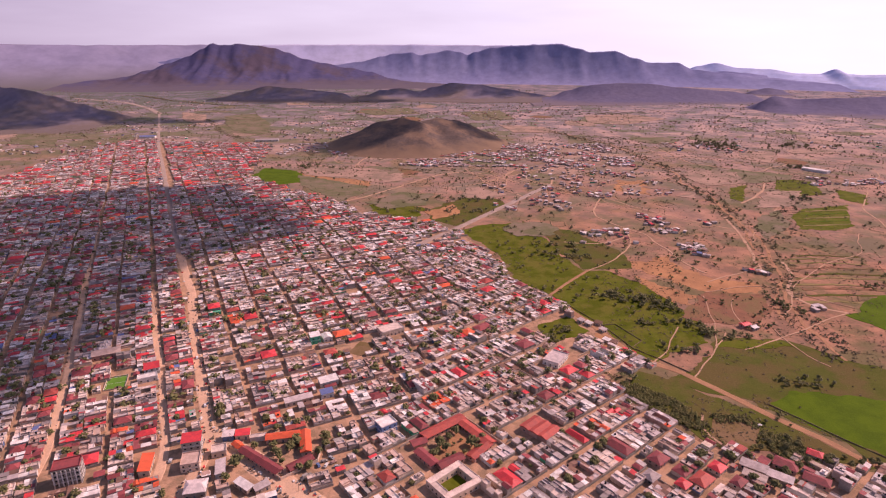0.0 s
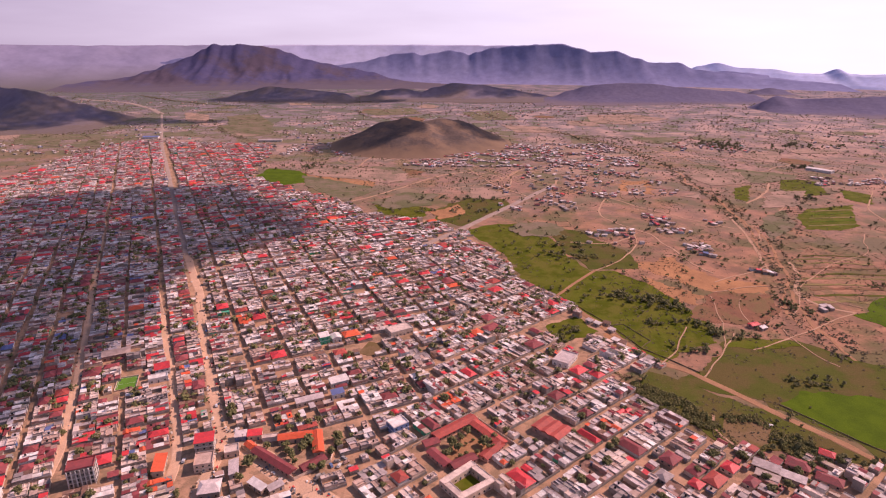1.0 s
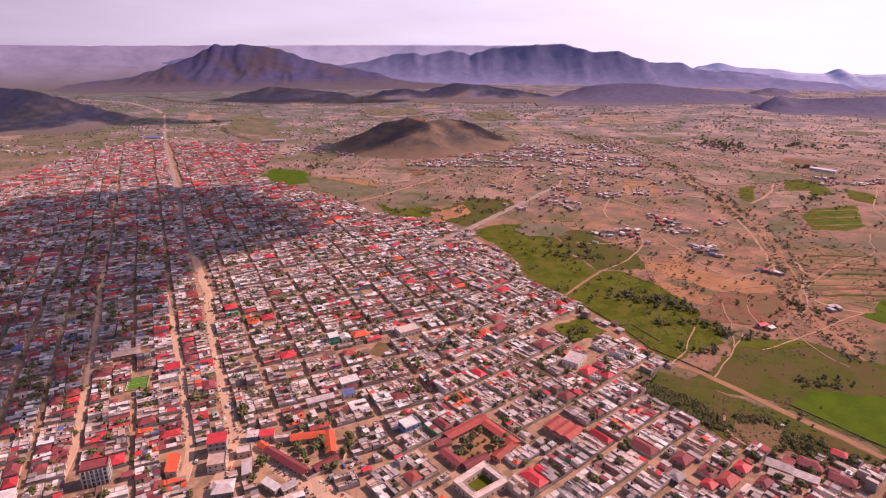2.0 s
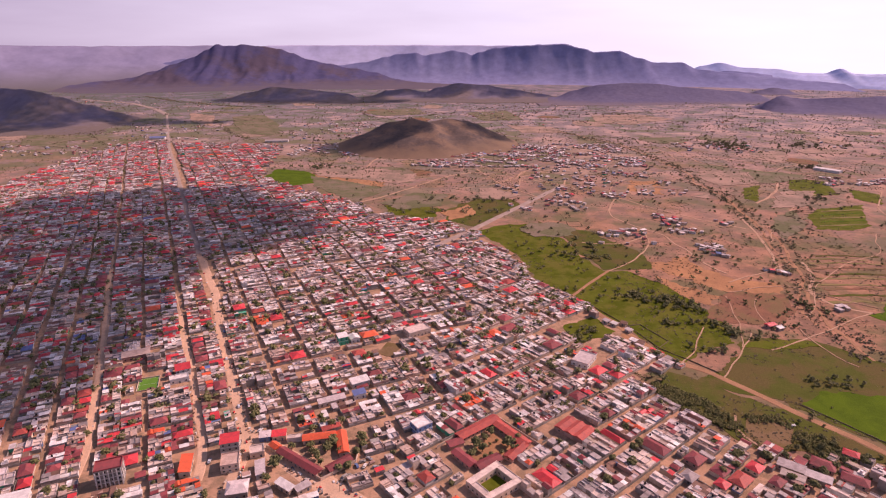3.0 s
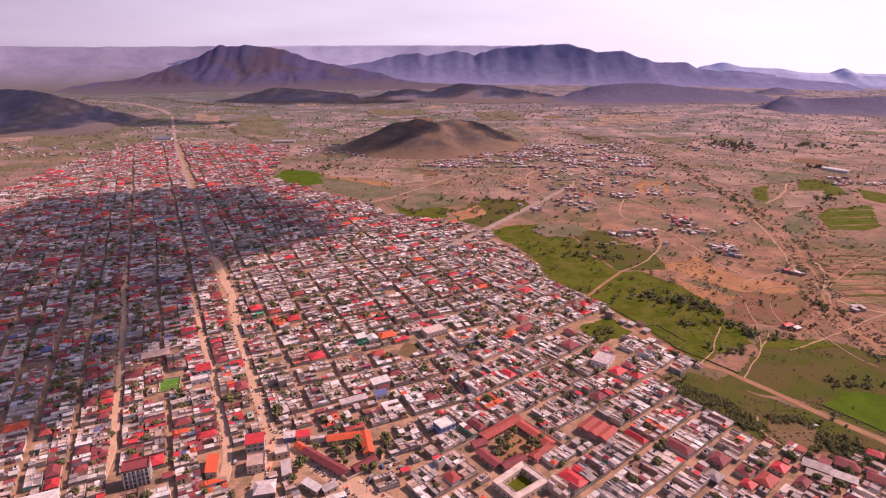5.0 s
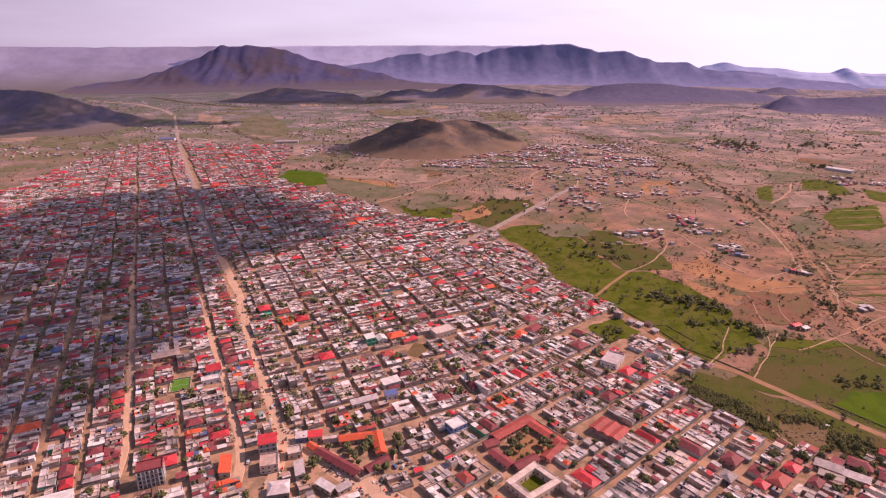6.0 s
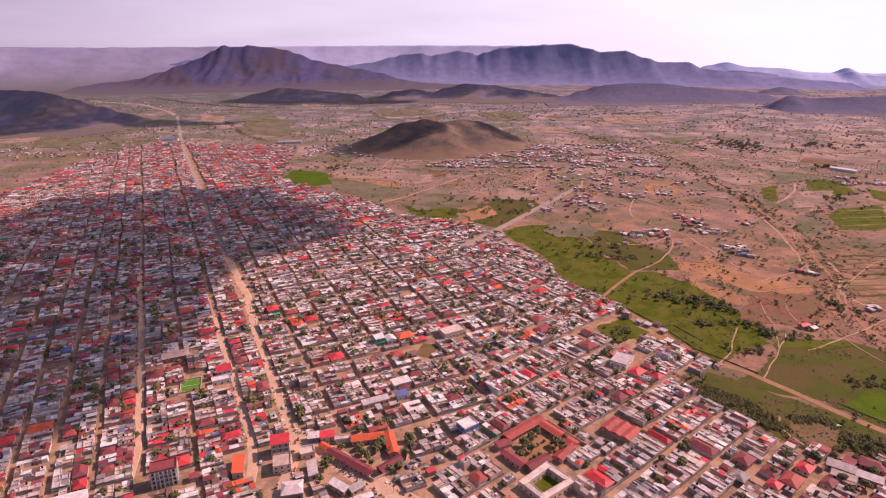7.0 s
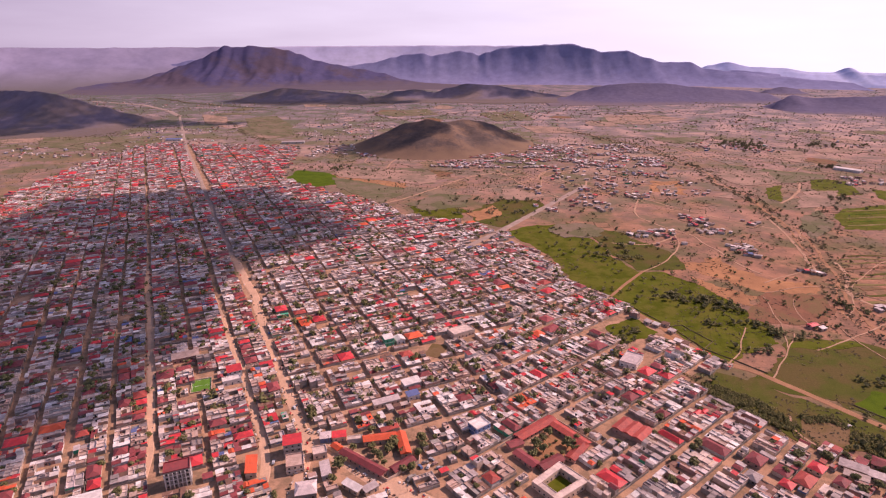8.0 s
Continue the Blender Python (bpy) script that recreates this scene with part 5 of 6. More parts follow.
def house_plan(r, w, d, accent=None, table=ROOFS, sizes=(18, 24, 30, 36, 50)):
    """Rooms of one walled compound: (box, height, roof geometry, roof material, wall material), and its yards."""
    wall = pick(r, WALLS)
    base_roof = accent or pick(r, table)
    reds = (R_RED, R_MAROON, R_ORANGE, R_BRICK)
    cells, yards = [], []
    style = r.random()
    villa = base_roof in reds and style < 0.45 and min(w, d) > 7.5
    court = not villa and style < 0.72 and min(w, d) > 8.5
    if villa:
        x0, y0 = r.uniform(0.3, 1.6), r.uniform(0.3, 1.6)
        cells, yards = [(x0, y0, w - r.uniform(0.3, 2.2), d - r.uniform(0.3, 2.6))], [(w - 2.5, d - 2.5, w, d)]
    elif court:
        cells, yards = strips(r, w, d)
    else:
        split(r, 0.3, 0.3, w - 0.3, d - 0.3, cells, r.choice(sizes))
        if len(cells) > 2:
            for _ in range(1 if len(cells) < 6 else 2):
                yards.append(cells.pop(r.randrange(len(cells))))
    rooms = []
    tall = r.random() < 0.04
    level = r.uniform(2.6, 3.2)
    for x0, y0, x1, y1 in cells:
        if not court:
            g = r.uniform(0.0, 0.16)
            x0, y0, x1, y1 = x0 + g, y0 + g * r.random(), x1 - g * r.random(), y1 - g
        h = level + r.uniform(-0.3, 0.3) + (2.8 if tall and r.random() < 0.6 else 0)
        mat = base_roof if villa or r.random() < 0.62 else pick(r, table)
        k = r.random()
        if mat in reds and (villa or k < 0.5) and min(x1 - x0, y1 - y0) > 3.5:
            roof = gable_roof(x0, y0, x1, y1, h, r.uniform(1.5, 2.1) if villa else r.uniform(0.8, 1.4), 0.35, min(x1 - x0, y1 - y0) * 0.45 if villa else r.choice([0, 0, 1.4]))
        elif k < (0.82 if mat in (R_CEMENT, R_PINK) else 0.45 if mat in (R_WHITE, R_ZINC, R_GREY) else 0.0):
            roof = flat_roof(x0 - 0.02, y0 - 0.02, x1 + 0.02, y1 + 0.02, h, r.uniform(0.3, 0.9))
            if r.random() < 0.28 and min(x1 - x0, y1 - y0) > 3:      # a stair hood or a dividing wall on the roof
                px, py = r.uniform(x0 + 0.4, x1 - 2.2), r.uniform(y0 + 0.4, y1 - 2.2)
                roof = joined(roof, box(px, py, h, px + 1.7, py + 1.5, h + r.uniform(1.0, 2.2)) if r.random() < 0.5 else box(px, y0 + 0.26, h, px + 0.2, y1 - 0.26, h + 0.8))
        else:
            size = max(x1 - x0, y1 - y0)
            roof = slab_roof(x0, y0, x1, y1, h, r.uniform(-0.35, 0.35), r.choice([-1, 1]) * r.uniform(0.1, 0.5), r.uniform(0.1, 0.35), 0.14, 1 if size < 3.6 else 2 if size < 6.5 else 3)
        rooms.append(((x0, y0, x1, y1), h, roof, mat, wall if r.random() < 0.8 else pick(r, WALLS)))
    return rooms, [((a + c) / 2, (b_ + d_) / 2) for a, b_, c, d_ in yards]


def moved(geo, m):
    return [tuple(m @ Vector(p)) for p in geo[0]], geo[1]


AXIS_A, AXIS_B = radians(26), radians(39)
DIVIDE = [(-80, 180), (-72, 270), (-50, 320), (-22, 375), (-6, 450), (5, 560), (25, 820)]


def side(x, y):
    """True in the eastern quarter, whose streets are turned."""
    xd = lerp_list([(b, a) for a, b in DIVIDE], y)
    return x > xd


STREETS_A = [-640, -606, -574, -541, -508, -476, -444, -410, -378, -345, -312, -280, -247, -214, -180, -160, -138, -113, -87, -55, -21, 8, 38, 70, 101, 145, 176, 208,
             240, 272, 304, 336, 370, 402]
WIDE = {8: 4.2, -21: 3.6, -87: 3.6, -138: 2.8, 38: 2.6, 101: 2.6, 145: 2.4}      # half widths of the broad streets
NEAR_LIMIT = 300
lots = []
gen = random.Random(11)


def quarter(axis, streets, s0, s1, east):
    c, s = math.cos(axis), math.sin(axis)
    for n0, n1 in zip(streets, streets[1:]):
        half0 = WIDE.get(n0, gen.uniform(1.7, 2.6)) if not east else gen.uniform(1.7, 2.6)
        half1 = WIDE.get(n1, gen.uniform(1.7, 2.6)) if not east else gen.uniform(1.7, 2.6)
        a0, a1 = n0 + half0, n1 - half1
        if n0 >= 8 and not east:                     # the middle quarter shares its cross streets
            spans = [(p + 2.7, q - 2.7) for p, q in zip(CROSS_A, CROSS_A[1:])]
        else:
            spans, at = [], s0 + gen.uniform(0, 20)
            while at < s1:
                spans.append((at, at + gen.uniform(34, 62)))
                at = spans[-1][1] + gen.uniform(3.0, 5.2)
        rows_ = max(1, round((a1 - a0) / 13))
        rw = (a1 - a0) / rows_
        for b0, b1 in spans:
            for k in range(rows_):
                b = b0
                while b < b1 - 5:
                    d = gen.uniform(8.5, 14)
                    if b + d > b1 - 5:
                        d = b1 - b
                    x, y = c * (a0 + rw * (k + 0.5)) - s * (b + d / 2), s * (a0 + rw * (k + 0.5)) + c * (b + d / 2)
                    bend = (2.0 + 2.0 * smooth_step(600, 950, y)) * noise.noise(Vector((x / 70, y / 70, 6.0))) + gen.uniform(-0.4, 0.4)
                    corner = (c * (a0 + rw * k + bend) - s * b, s * (a0 + rw * k + bend) + c * b)
                    keep = gen.random()
                    if side(x, y) == east and inside(TOWN, x, y) and free_of_landmarks(x, y) and keep < 0.975:
                        lots.append((x, y, corner, axis, rw + 2.6 * smooth_step(480, 800, y), d))
                    b += d


CROSS_A = [232, 270, 310, 345, 385, 420, 450, 486, 521, 556, 590, 630, 669] + [705 + 37 * i for i in range(32)]


def free_of_landmarks(x, y):
    if any(in_rect(x, y, q, 4.5) for q in CLEAR):
        return False
    return near_line(MAIN, x, y) > 8.2 and near_line(DIAG, x, y) > 12.5 and near_line(ROAD_2, x, y) > 7


quarter(AXIS_A, STREETS_A, 150, 1800, False)
quarter(AXIS_B + radians(90), [-80, -52, -24, 6, 36, 66, 95, 120, 146, 165, 189, 213, 239, 268, 303, 338, 368, 398, 430, 462, 495, 530, 565, 600, 635], -720, 120, True)

# small houses in the gaps that the blocks leave
X0, Y0, NX, NY = -360, 250, 680, 480
taken = np.zeros((NX, NY), bool)


def cover(cx, cy, axis, hw, hd):
    r_ = int(math.hypot(hw, hd)) + 2
    for ix in range(max(0, int(cx - X0) - r_), min(NX, int(cx - X0) + r_ + 1)):
        for iy in range(max(0, int(cy - Y0) - r_), min(NY, int(cy - Y0) + r_ + 1)):
            if in_rect(X0 + ix, Y0 + iy, (cx, cy, math.degrees(axis), hw, hd)):
                taken[ix, iy] = True


for x, y, corner, axis, w, d in lots:
    if Y0 < y < Y0 + NY and X0 < x < X0 + NX:
        cover(corner[0] + math.cos(axis) * w / 2 - math.sin(axis) * d / 2, corner[1] + math.sin(axis) * w / 2 + math.cos(axis) * d / 2, axis, w / 2 + 0.7, d / 2 + 0.7)
for cx, cy, ang, hw, hd in CLEAR + OPEN:
    cover(cx, cy, radians(ang), hw + 0.8, hd + 0.8)
for line, w in ((MAIN, 4.4), (DIAG, 9.0), (ROAD_2, 6), ([(-377, 699), (-222, 410), (-178, 318), (-172, 290)], 4.5), ([(-424, 664), (-327, 474), (-285, 383), (-256, 318), (-244, 280)], 4.5)):
    for (xa, ya), (xb, yb) in zip(line, line[1:]):
        cover((xa + xb) / 2, (ya + yb) / 2, math.atan2(yb - ya, xb - xa), math.hypot(xb - xa, yb - ya) / 2, w)
for i in range(24000):
    x, y = gen.uniform(X0 + 10, X0 + NX - 10), gen.uniform(Y0 + 8, Y0 + (NY if i % 3 == 0 else 330) - 12)
    w, d = gen.uniform(4.2, 10.5), gen.uniform(4.2, 10.5)
    if i < 9000:                                 # first the frontage of the main street
        x = max(X0 + 10, lerp_list([(b_, a_) for a_, b_ in MAIN[:3:-1]], y) + gen.uniform(-26, 22))
    elif i % 2:                                  # then the plots beside the landmarks
        cx, cy, ang, hw, hd = gen.choice(CLEAR)
        x, y = cx + gen.uniform(-1, 1) * (max(hw, hd) + 10), cy + gen.uniform(-1, 1) * (max(hw, hd) + 10)
        if not (X0 + 10 < x < X0 + NX - 10 and Y0 + 8 < y < Y0 + NY - 12):
            continue
    axis = AXIS_B if side(x, y) else AXIS_A
    if not inside(TOWN, x, y):
        continue
    c, s = math.cos(axis), math.sin(axis)
    if any(taken[int(x + c * p - s * q - X0), int(y + s * p + c * q - Y0)] for p in (-w / 2, -w / 4, 0, w / 4, w / 2) for q in (-d / 2, -d / 4, 0, d / 4, d / 2)):
        continue
    lots.append((x, y, (x - c * w / 2 + s * d / 2, y - s * w / 2 - c * d / 2), axis, w, d))
    cover(x, y, axis, w / 2 + 0.8, d / 2 + 0.8)
lots.sort(key=lambda q: q[1] + 0.12 * abs(q[0] + 30))
near_lots = [q for q in lots if q[1] > 262 and -330 < q[0] < 270][:NEAR_LIMIT]
chosen = set(id(q) for q in near_lots)

LABELS = {R_WHITE: "white metal roofs", R_ZINC: "pale zinc roofs", R_GREY: "weathered grey metal roofs", R_CEMENT: "flat cement roofs", R_PINK: "flat pinkish roofs",
          R_RUST: "rusty metal roofs", R_MAROON: "faded red roofs", R_RED: "bright red metal roofs", R_BRICK: "brick-red metal roofs", R_ORANGE: "orange-red metal roofs", R_BLUE: "blue metal roofs"}
WALL_WORDS = {W_CREAM: "cream plastered", W_WHITE: "whitewashed", W_BLOCK: "grey block", W_ROSE: "rose plastered", W_BLUE: "blue painted", W_GREEN: "green painted"}


TANK = Soup().add([(0.6 * math.cos(k * 0.785), 0.6 * math.sin(k * 0.785), z) for z in (0, 1.2) for k in range(8)] + [(0, 0, 1.4)],
                  [(k, (k + 1) % 8, 8 + (k + 1) % 8, 8 + k) for k in range(8)] + [(8 + k, 8 + (k + 1) % 8, 16) for k in range(8)], M_TYRE).mesh("water_tank")


def accent_of(x, y):
    for ax, ay, ar, mat in ACCENTS:
        if math.hypot(x - ax, y - ay) < ar:
            return mat
    return None


far_town = Soup()
spots = []
for i, lot in enumerate(lots):
    x, y, corner, axis, w, d = lot
    r = random.Random(1000 + int(x * 7) * 31 + int(y * 13))
    m = Matrix.Translation((*corner, 0.0)) @ Matrix.Rotation(axis, 4, "Z")
    rooms, yards = house_plan(r, w, d, accent_of(x, y), ROOFS_NORTH if y > 800 else ROOFS_EDGE if x > 175 and y < 335 else ROOFS_SOUTH if x > 30 and y < 380 else ROOFS_WEST if x < -0.36 * y - 60 else ROOFS, (16, 20, 26, 34) if id(lot) in chosen else (12, 15, 20, 26, 34))
    for yx, yy in yards:
        if r.random() < 0.36:
            at_ = m @ Vector((yx, yy, 0))
            spots.append((at_.x, at_.y, r.choice([0.45, 0.55, 0.7, 0.85, 1.1, 1.3])))
    if r.random() < 0.12:                        # a shade tree at the street corner
        at_ = m @ Vector((r.choice([-0.8, w + 0.8]), r.uniform(0, d), 0))
        spots.append((at_.x, at_.y, r.uniform(0.7, 1.35)))
    if id(lot) not in chosen:
        for (x0, y0, x1, y1), h, roof, mat, wall in rooms:
            far_town.add(*moved(box(x0, y0, -0.2, x1, y1, h), m), wall)
            far_town.add(*moved(roof, m), mat)
        for fence_ in (box(0.05, 0.05, -0.2, w - 0.05, 0.25, 1.9), box(0.05, 0.25, -0.2, 0.25, d - 0.05, 1.9)):
            far_town.add(*moved(fence_, m), W_BLOCK if r.random() < 0.5 else W_CREAM)
        continue
    main = max(rooms, key=lambda q: (q[0][2] - q[0][0]) * (q[0][3] - q[0][1]))
    house = thing("courtyard_house", m, "%s courtyard house with %s on a street" % (WALL_WORDS[main[4]], LABELS[main[3]]), "house", "houses of the town")
    for (x0, y0, x1, y1), h, roof, mat, wall in rooms:
        body = part("wall", box(x0, y0, -0.2, x1, y1, h), wall, house)
        part("roof", roof, mat, house, LABELS[mat][:-1] if mat != main[3] else "")
        if r.random() < 0.07:
            o = part("water_tank", TANK, None, house, "small black plastic water tank")
            o.location = ((x0 + x1) / 2, (y0 + y1) / 2, h + 0.1)
        if mat is main[3] and (x0, y0) == main[0][:2]:
            o = part("door", DOOR, None, body)
            o.location = ((x0 + x1) / 2, y0 - 0.03, 0)
            for at_, turn in (((x0 + (x1 - x0) * 0.2, y0 - 0.03, 1.0), 0),):
                o = part("window", PANE, None, body)
                o.location, o.rotation_euler = at_, (0, 0, radians(turn))
    part("yard_wall", box(0.05, 0.0, -0.2, w - 0.05, 0.2, 1.9), W_BLOCK, house)
    part("yard_wall", box(0.0, 0.2, -0.2, 0.2, d - 0.05, 1.9), W_BLOCK, house)
sheet("town_houses", far_town, "dense far streets of low houses with pale and red roofs", "houses", "stuff")

# hamlets on the plain
hamlet = Soup()
gen = random.Random(21)
for x0, y0, x1, y1, count in [(-390, 1380, -180, 1560, 150), (-90, 1250, 420, 1330, 320), (0, 1330, 420, 1560, 540), (80, 900, 210, 1080, 45), (190, 740, 262, 800, 24), (258, 985, 295, 1020, 16),
                              (298, 780, 345, 880, 40), (312, 685, 342, 735, 22), (358, 622, 380, 645, 9), (384, 826, 400, 850, 4), (372, 528, 384, 540, 3), (690, 1080, 860, 1150, 50), (580, 1430, 800, 1570, 45), (-470, 1600, -200, 2000, 60),
                              (-900, 1200, -840, 1560, 20), (-1150, 1380, -880, 1520, 40), (150, 1000, 420, 1240, 90), (350, 1250, 480, 1400, 25), (900, 1500, 1300, 1900, 40), (100, 1900, 600, 2600, 50), (-1300, 2300, -900, 2700, 20), (-1620, 2560, -1350, 2760, 22), (-1260, 2060, -1080, 2210, 14), (-1000, 1560, -700, 1900, 30), (600, 1650, 1100, 2100, 30), (-500, 2050, 200, 2500, 40)]:
    small = max(x1 - x0, y1 - y0) < 105
    for _ in range(int(count * (1.1 if small else 3))):
        x, y = gen.uniform(x0, x1), gen.uniform(y0, y1)
        if not small and noise.noise(Vector((x / 55, y / 55, 8.0))) + 0.7 * noise.noise(Vector((x / 20, y / 20, 3.0))) < 0.0 or near_line(RIVER, x, y) < 12 or near_line(ROAD_2, x, y) < 9:
            continue
        w, d, h = gen.uniform(4, 9), gen.uniform(4, 6), gen.uniform(2.3, 3.0)
        m = Matrix.Translation((x, y, ground_z(x, y))) @ Matrix.Rotation(gen.uniform(0, 3.1), 4, "Z")
        mat = pick(gen, [(R_WHITE, 9), (R_ZINC, 20), (R_GREY, 32), (R_RUST, 18), (R_RED, 4), (R_MAROON, 14), (R_BLUE, 2)])
        roof = gable_roof(0, 0, w, d, h, 0.8, 0.3) if gen.random() < 0.4 else slab_roof(0, 0, w, d, h, 0.1, 0.4)
        wall = pick(gen, WALLS)
        if y < 1060:
            hut = thing("hamlet_house", m, "small %s house with %s on the plain" % (WALL_WORDS[wall], LABELS[mat].replace("roofs", "roof")), "house", "hamlet houses")
            body = part("wall", box(0, 0, -0.5, w, d, h), wall, hut)
            part("roof", roof, mat, hut)
            part("door", DOOR, None, body).location = (w / 2, -0.03, 0)
            continue
        hamlet.add(*moved(box(0, 0, -0.5, w, d, h), m), wall)
        hamlet.add(*moved(roof, m), mat)
sheet("hamlet_houses", hamlet, "scattered small huts and houses on the dry plain", "houses", "stuff")


# ---- trees ----
def clump(r, cx, cy, cz, s, closed=True):
    """One ragged tuft of leaves; low far tufts stand open on the ground."""
    a = r.uniform(0, 6.28)
    vs = []
    for k in range(5):
        t_ = a + k * 1.257 + r.uniform(-0.35, 0.35)
        q = s * r.uniform(0.8, 1.1)
        vs.append((cx + q * math.cos(t_), cy + q * math.sin(t_), cz + s * (r.uniform(-0.3, 0.25) if closed else r.uniform(-0.9, -0.5))))
    vs.append((cx + s * r.uniform(-0.3, 0.3), cy + s * r.uniform(-0.3, 0.3), cz + s * r.uniform(0.45, 0.8)))
    fs = [(k, (k + 1) % 5, 5) for k in range(5)]
    if closed:
        vs.append((cx, cy, cz - s * 0.5))
        fs += [((k + 1) % 5, k, 6) for k in range(5)]
    return vs, fs


def tree_meshes(seed):
    """A trunk with limbs, and a crown of many tufts with gaps, about 5 m high and 6 m across."""
    r = random.Random(seed)
    wood, leaf = Soup(), Soup()

    def limb(p, q, ra, rb):
        p, q = Vector(p), Vector(q)
        axis = (q - p).normalized()
        u = axis.orthogonal().normalized()
        v = axis.cross(u)
        vs = [tuple(p + ra * (u * math.cos(k * 1.047) + v * math.sin(k * 1.047))) for k in range(6)]
        vs += [tuple(q + rb * (u * math.cos(k * 1.047) + v * math.sin(k * 1.047))) for k in range(6)]
        wood.add(vs, [(k, (k + 1) % 6, 6 + (k + 1) % 6, 6 + k) for k in range(6)] + [(11, 10, 9, 8, 7, 6)], M_BARK)

    fork = (r.uniform(-0.2, 0.2), r.uniform(-0.2, 0.2), 1.7)
    limb((0, 0, -0.3), fork, 0.24, 0.17)
    for k in range(5):
        a = k * 1.257 + r.uniform(-0.4, 0.4)
        reach = r.uniform(1.2, 2.2)
        tip = (reach * math.cos(a), reach * math.sin(a), r.uniform(2.9, 4.1))
        limb(fork, tip, 0.12, 0.04)
    lobes = [(r.uniform(-1.3, 1.3), r.uniform(-1.3, 1.3), r.uniform(2.1, 3.7), r.uniform(1.0, 1.5)) for _ in range(8)]
    for cx, cy, cz, size in lobes:
        for _ in range(14):
            d = Vector((r.gauss(0, 1), r.gauss(0, 1), r.gauss(0, 1))).normalized() * size * r.uniform(0.55, 1.05)
            leaf.add(*clump(r, cx + d.x, cy + d.y, max(0.9, cz + d.z * 0.85), r.uniform(0.42, 0.8)), M_LEAF)
    return wood.mesh("trunk"), leaf.mesh("crown")


TREES = [tree_meshes(60 + k) for k in range(6)]
gen = random.Random(31)
for cx, cy, sx, sy, count, size in WOODS:
    for _ in range(count):
        spots.append((gen.gauss(cx, sx), gen.gauss(cy, sy), size * gen.uniform(0.6, 1.25)))
for _ in range(2600):                            # single trees over the plain
    y = 520 * (3000 / 520) ** gen.random()
    x = gen.uniform(-0.8, 0.85) * y
    if not inside(TOWN, x, y) and noise.noise(Vector((x / 160, y / 160, 12.0))) > -0.15 and near_line(ROAD_2, x, y) > 8 and near_line(RIVER, x, y) > 8 and not inside(G2, x, y):
        spots.append((x, y, gen.uniform(0.4, 0.8) * (1 + y / 2600)))
for lot in lots:
    if 370 < lot[1] < 1000 and gen.random() < 0.34:      # tall shade trees over the roofs
        spots.append((lot[0] + gen.uniform(-3, 3), lot[1] + gen.uniform(-3, 3), gen.uniform(1.0, 1.7)))
spots += [(x, y, 1.3 * k) for x, y, k in LONE_TREES]
spots.sort(key=lambda q: q[1] + 0.12 * abs(q[0] + 30))
far_trees = Soup()
made = 0
for x, y, k in spots:
    if y < 255:
        continue
    if near_line(MAIN, x, y) < 6 or near_line(DIAG, x, y) < 7 or any(math.hypot(x - a, y - b) < c_ for a, b, c_ in NO_TREES):
        continue
    if made < 235 and -330 < x < 330:
        made += 1
        tree = thing("tree", Matrix.Translation((x, y, 0)) @ Matrix.Rotation(gen.uniform(0, 6.28), 4, "Z") @ Matrix.Scale(k, 4),
                     "broad dusty green tree with a short trunk", "tree", "trees of the town")
        wood, leaf = TREES[made % 6]
        part("trunk", wood, None, tree)
        part("crown", leaf, None, tree)
        continue
    z = ground_z(x, y)
    near = y < 800
    for _ in range(13 if near else 9):
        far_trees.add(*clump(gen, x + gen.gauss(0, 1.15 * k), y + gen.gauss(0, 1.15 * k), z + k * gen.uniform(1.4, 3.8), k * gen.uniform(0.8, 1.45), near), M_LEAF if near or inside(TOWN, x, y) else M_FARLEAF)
    far_trees.add(*box(x - 0.15, y - 0.15, z - 0.2, x + 0.15, y + 0.15, z + 1.8 * k), M_BARK)
sheet("far_trees", far_trees, "dusty green trees among the far houses and fields", "trees", "stuff")

scrub = Soup()
gen = random.Random(41)
for _ in range(46000):
    y = 330 * (3400 / 330) ** gen.random()
    x = gen.uniform(-0.85, 0.85) * y
    if inside(TOWN, x, y) or inside(G2, x, y) or inside(G4, x, y):
        continue
    dens = noise.noise(Vector((x / 90, y / 90, 2.0))) + 0.6 * noise.noise(Vector((x / 30, y / 30, 4.0)))
    if dens < -0.05 and gen.random() < 0.85:
        continue
    if near_line(RIVER, x, y) < 7 or near_line(TRACK_1, x, y) < 6 or near_line(ROAD_2, x, y) < 6 or near_line(MAIN, x, y) < 8:
        continue
    s = gen.uniform(0.25, 0.75) * (1 + y / 2100)
    z = ground_z(x, y)
    for _ in range(3 if y < 800 else 2):
        scrub.add(*clump(gen, x + gen.gauss(0, s * 0.8), y + gen.gauss(0, s * 0.8), z + s * gen.uniform(0.2, 0.9), s * gen.uniform(0.5, 1.0), y < 800), M_SCRUB)
for _ in range(26000):                           # the farther plain, dotted to the foot of the mountains
    y = 1000 * (3500 / 1000) ** gen.random()
    x = gen.uniform(-0.85, 0.85) * y
    if noise.noise(Vector((x / 130, y / 130, 7.0))) + 0.5 * noise.noise(Vector((x / 45, y / 45, 1.0))) < 0.02 or inside(TOWN, x, y) or inside(G2, x, y) or near_line(MAIN, x, y) < 10:
        continue
    s = gen.uniform(0.6, 1.5) * (0.7 + y / 2200)
    scrub.add(*clump(gen, x, y, ground_z(x, y) + 0.7 * s, s, False), M_SCRUB)
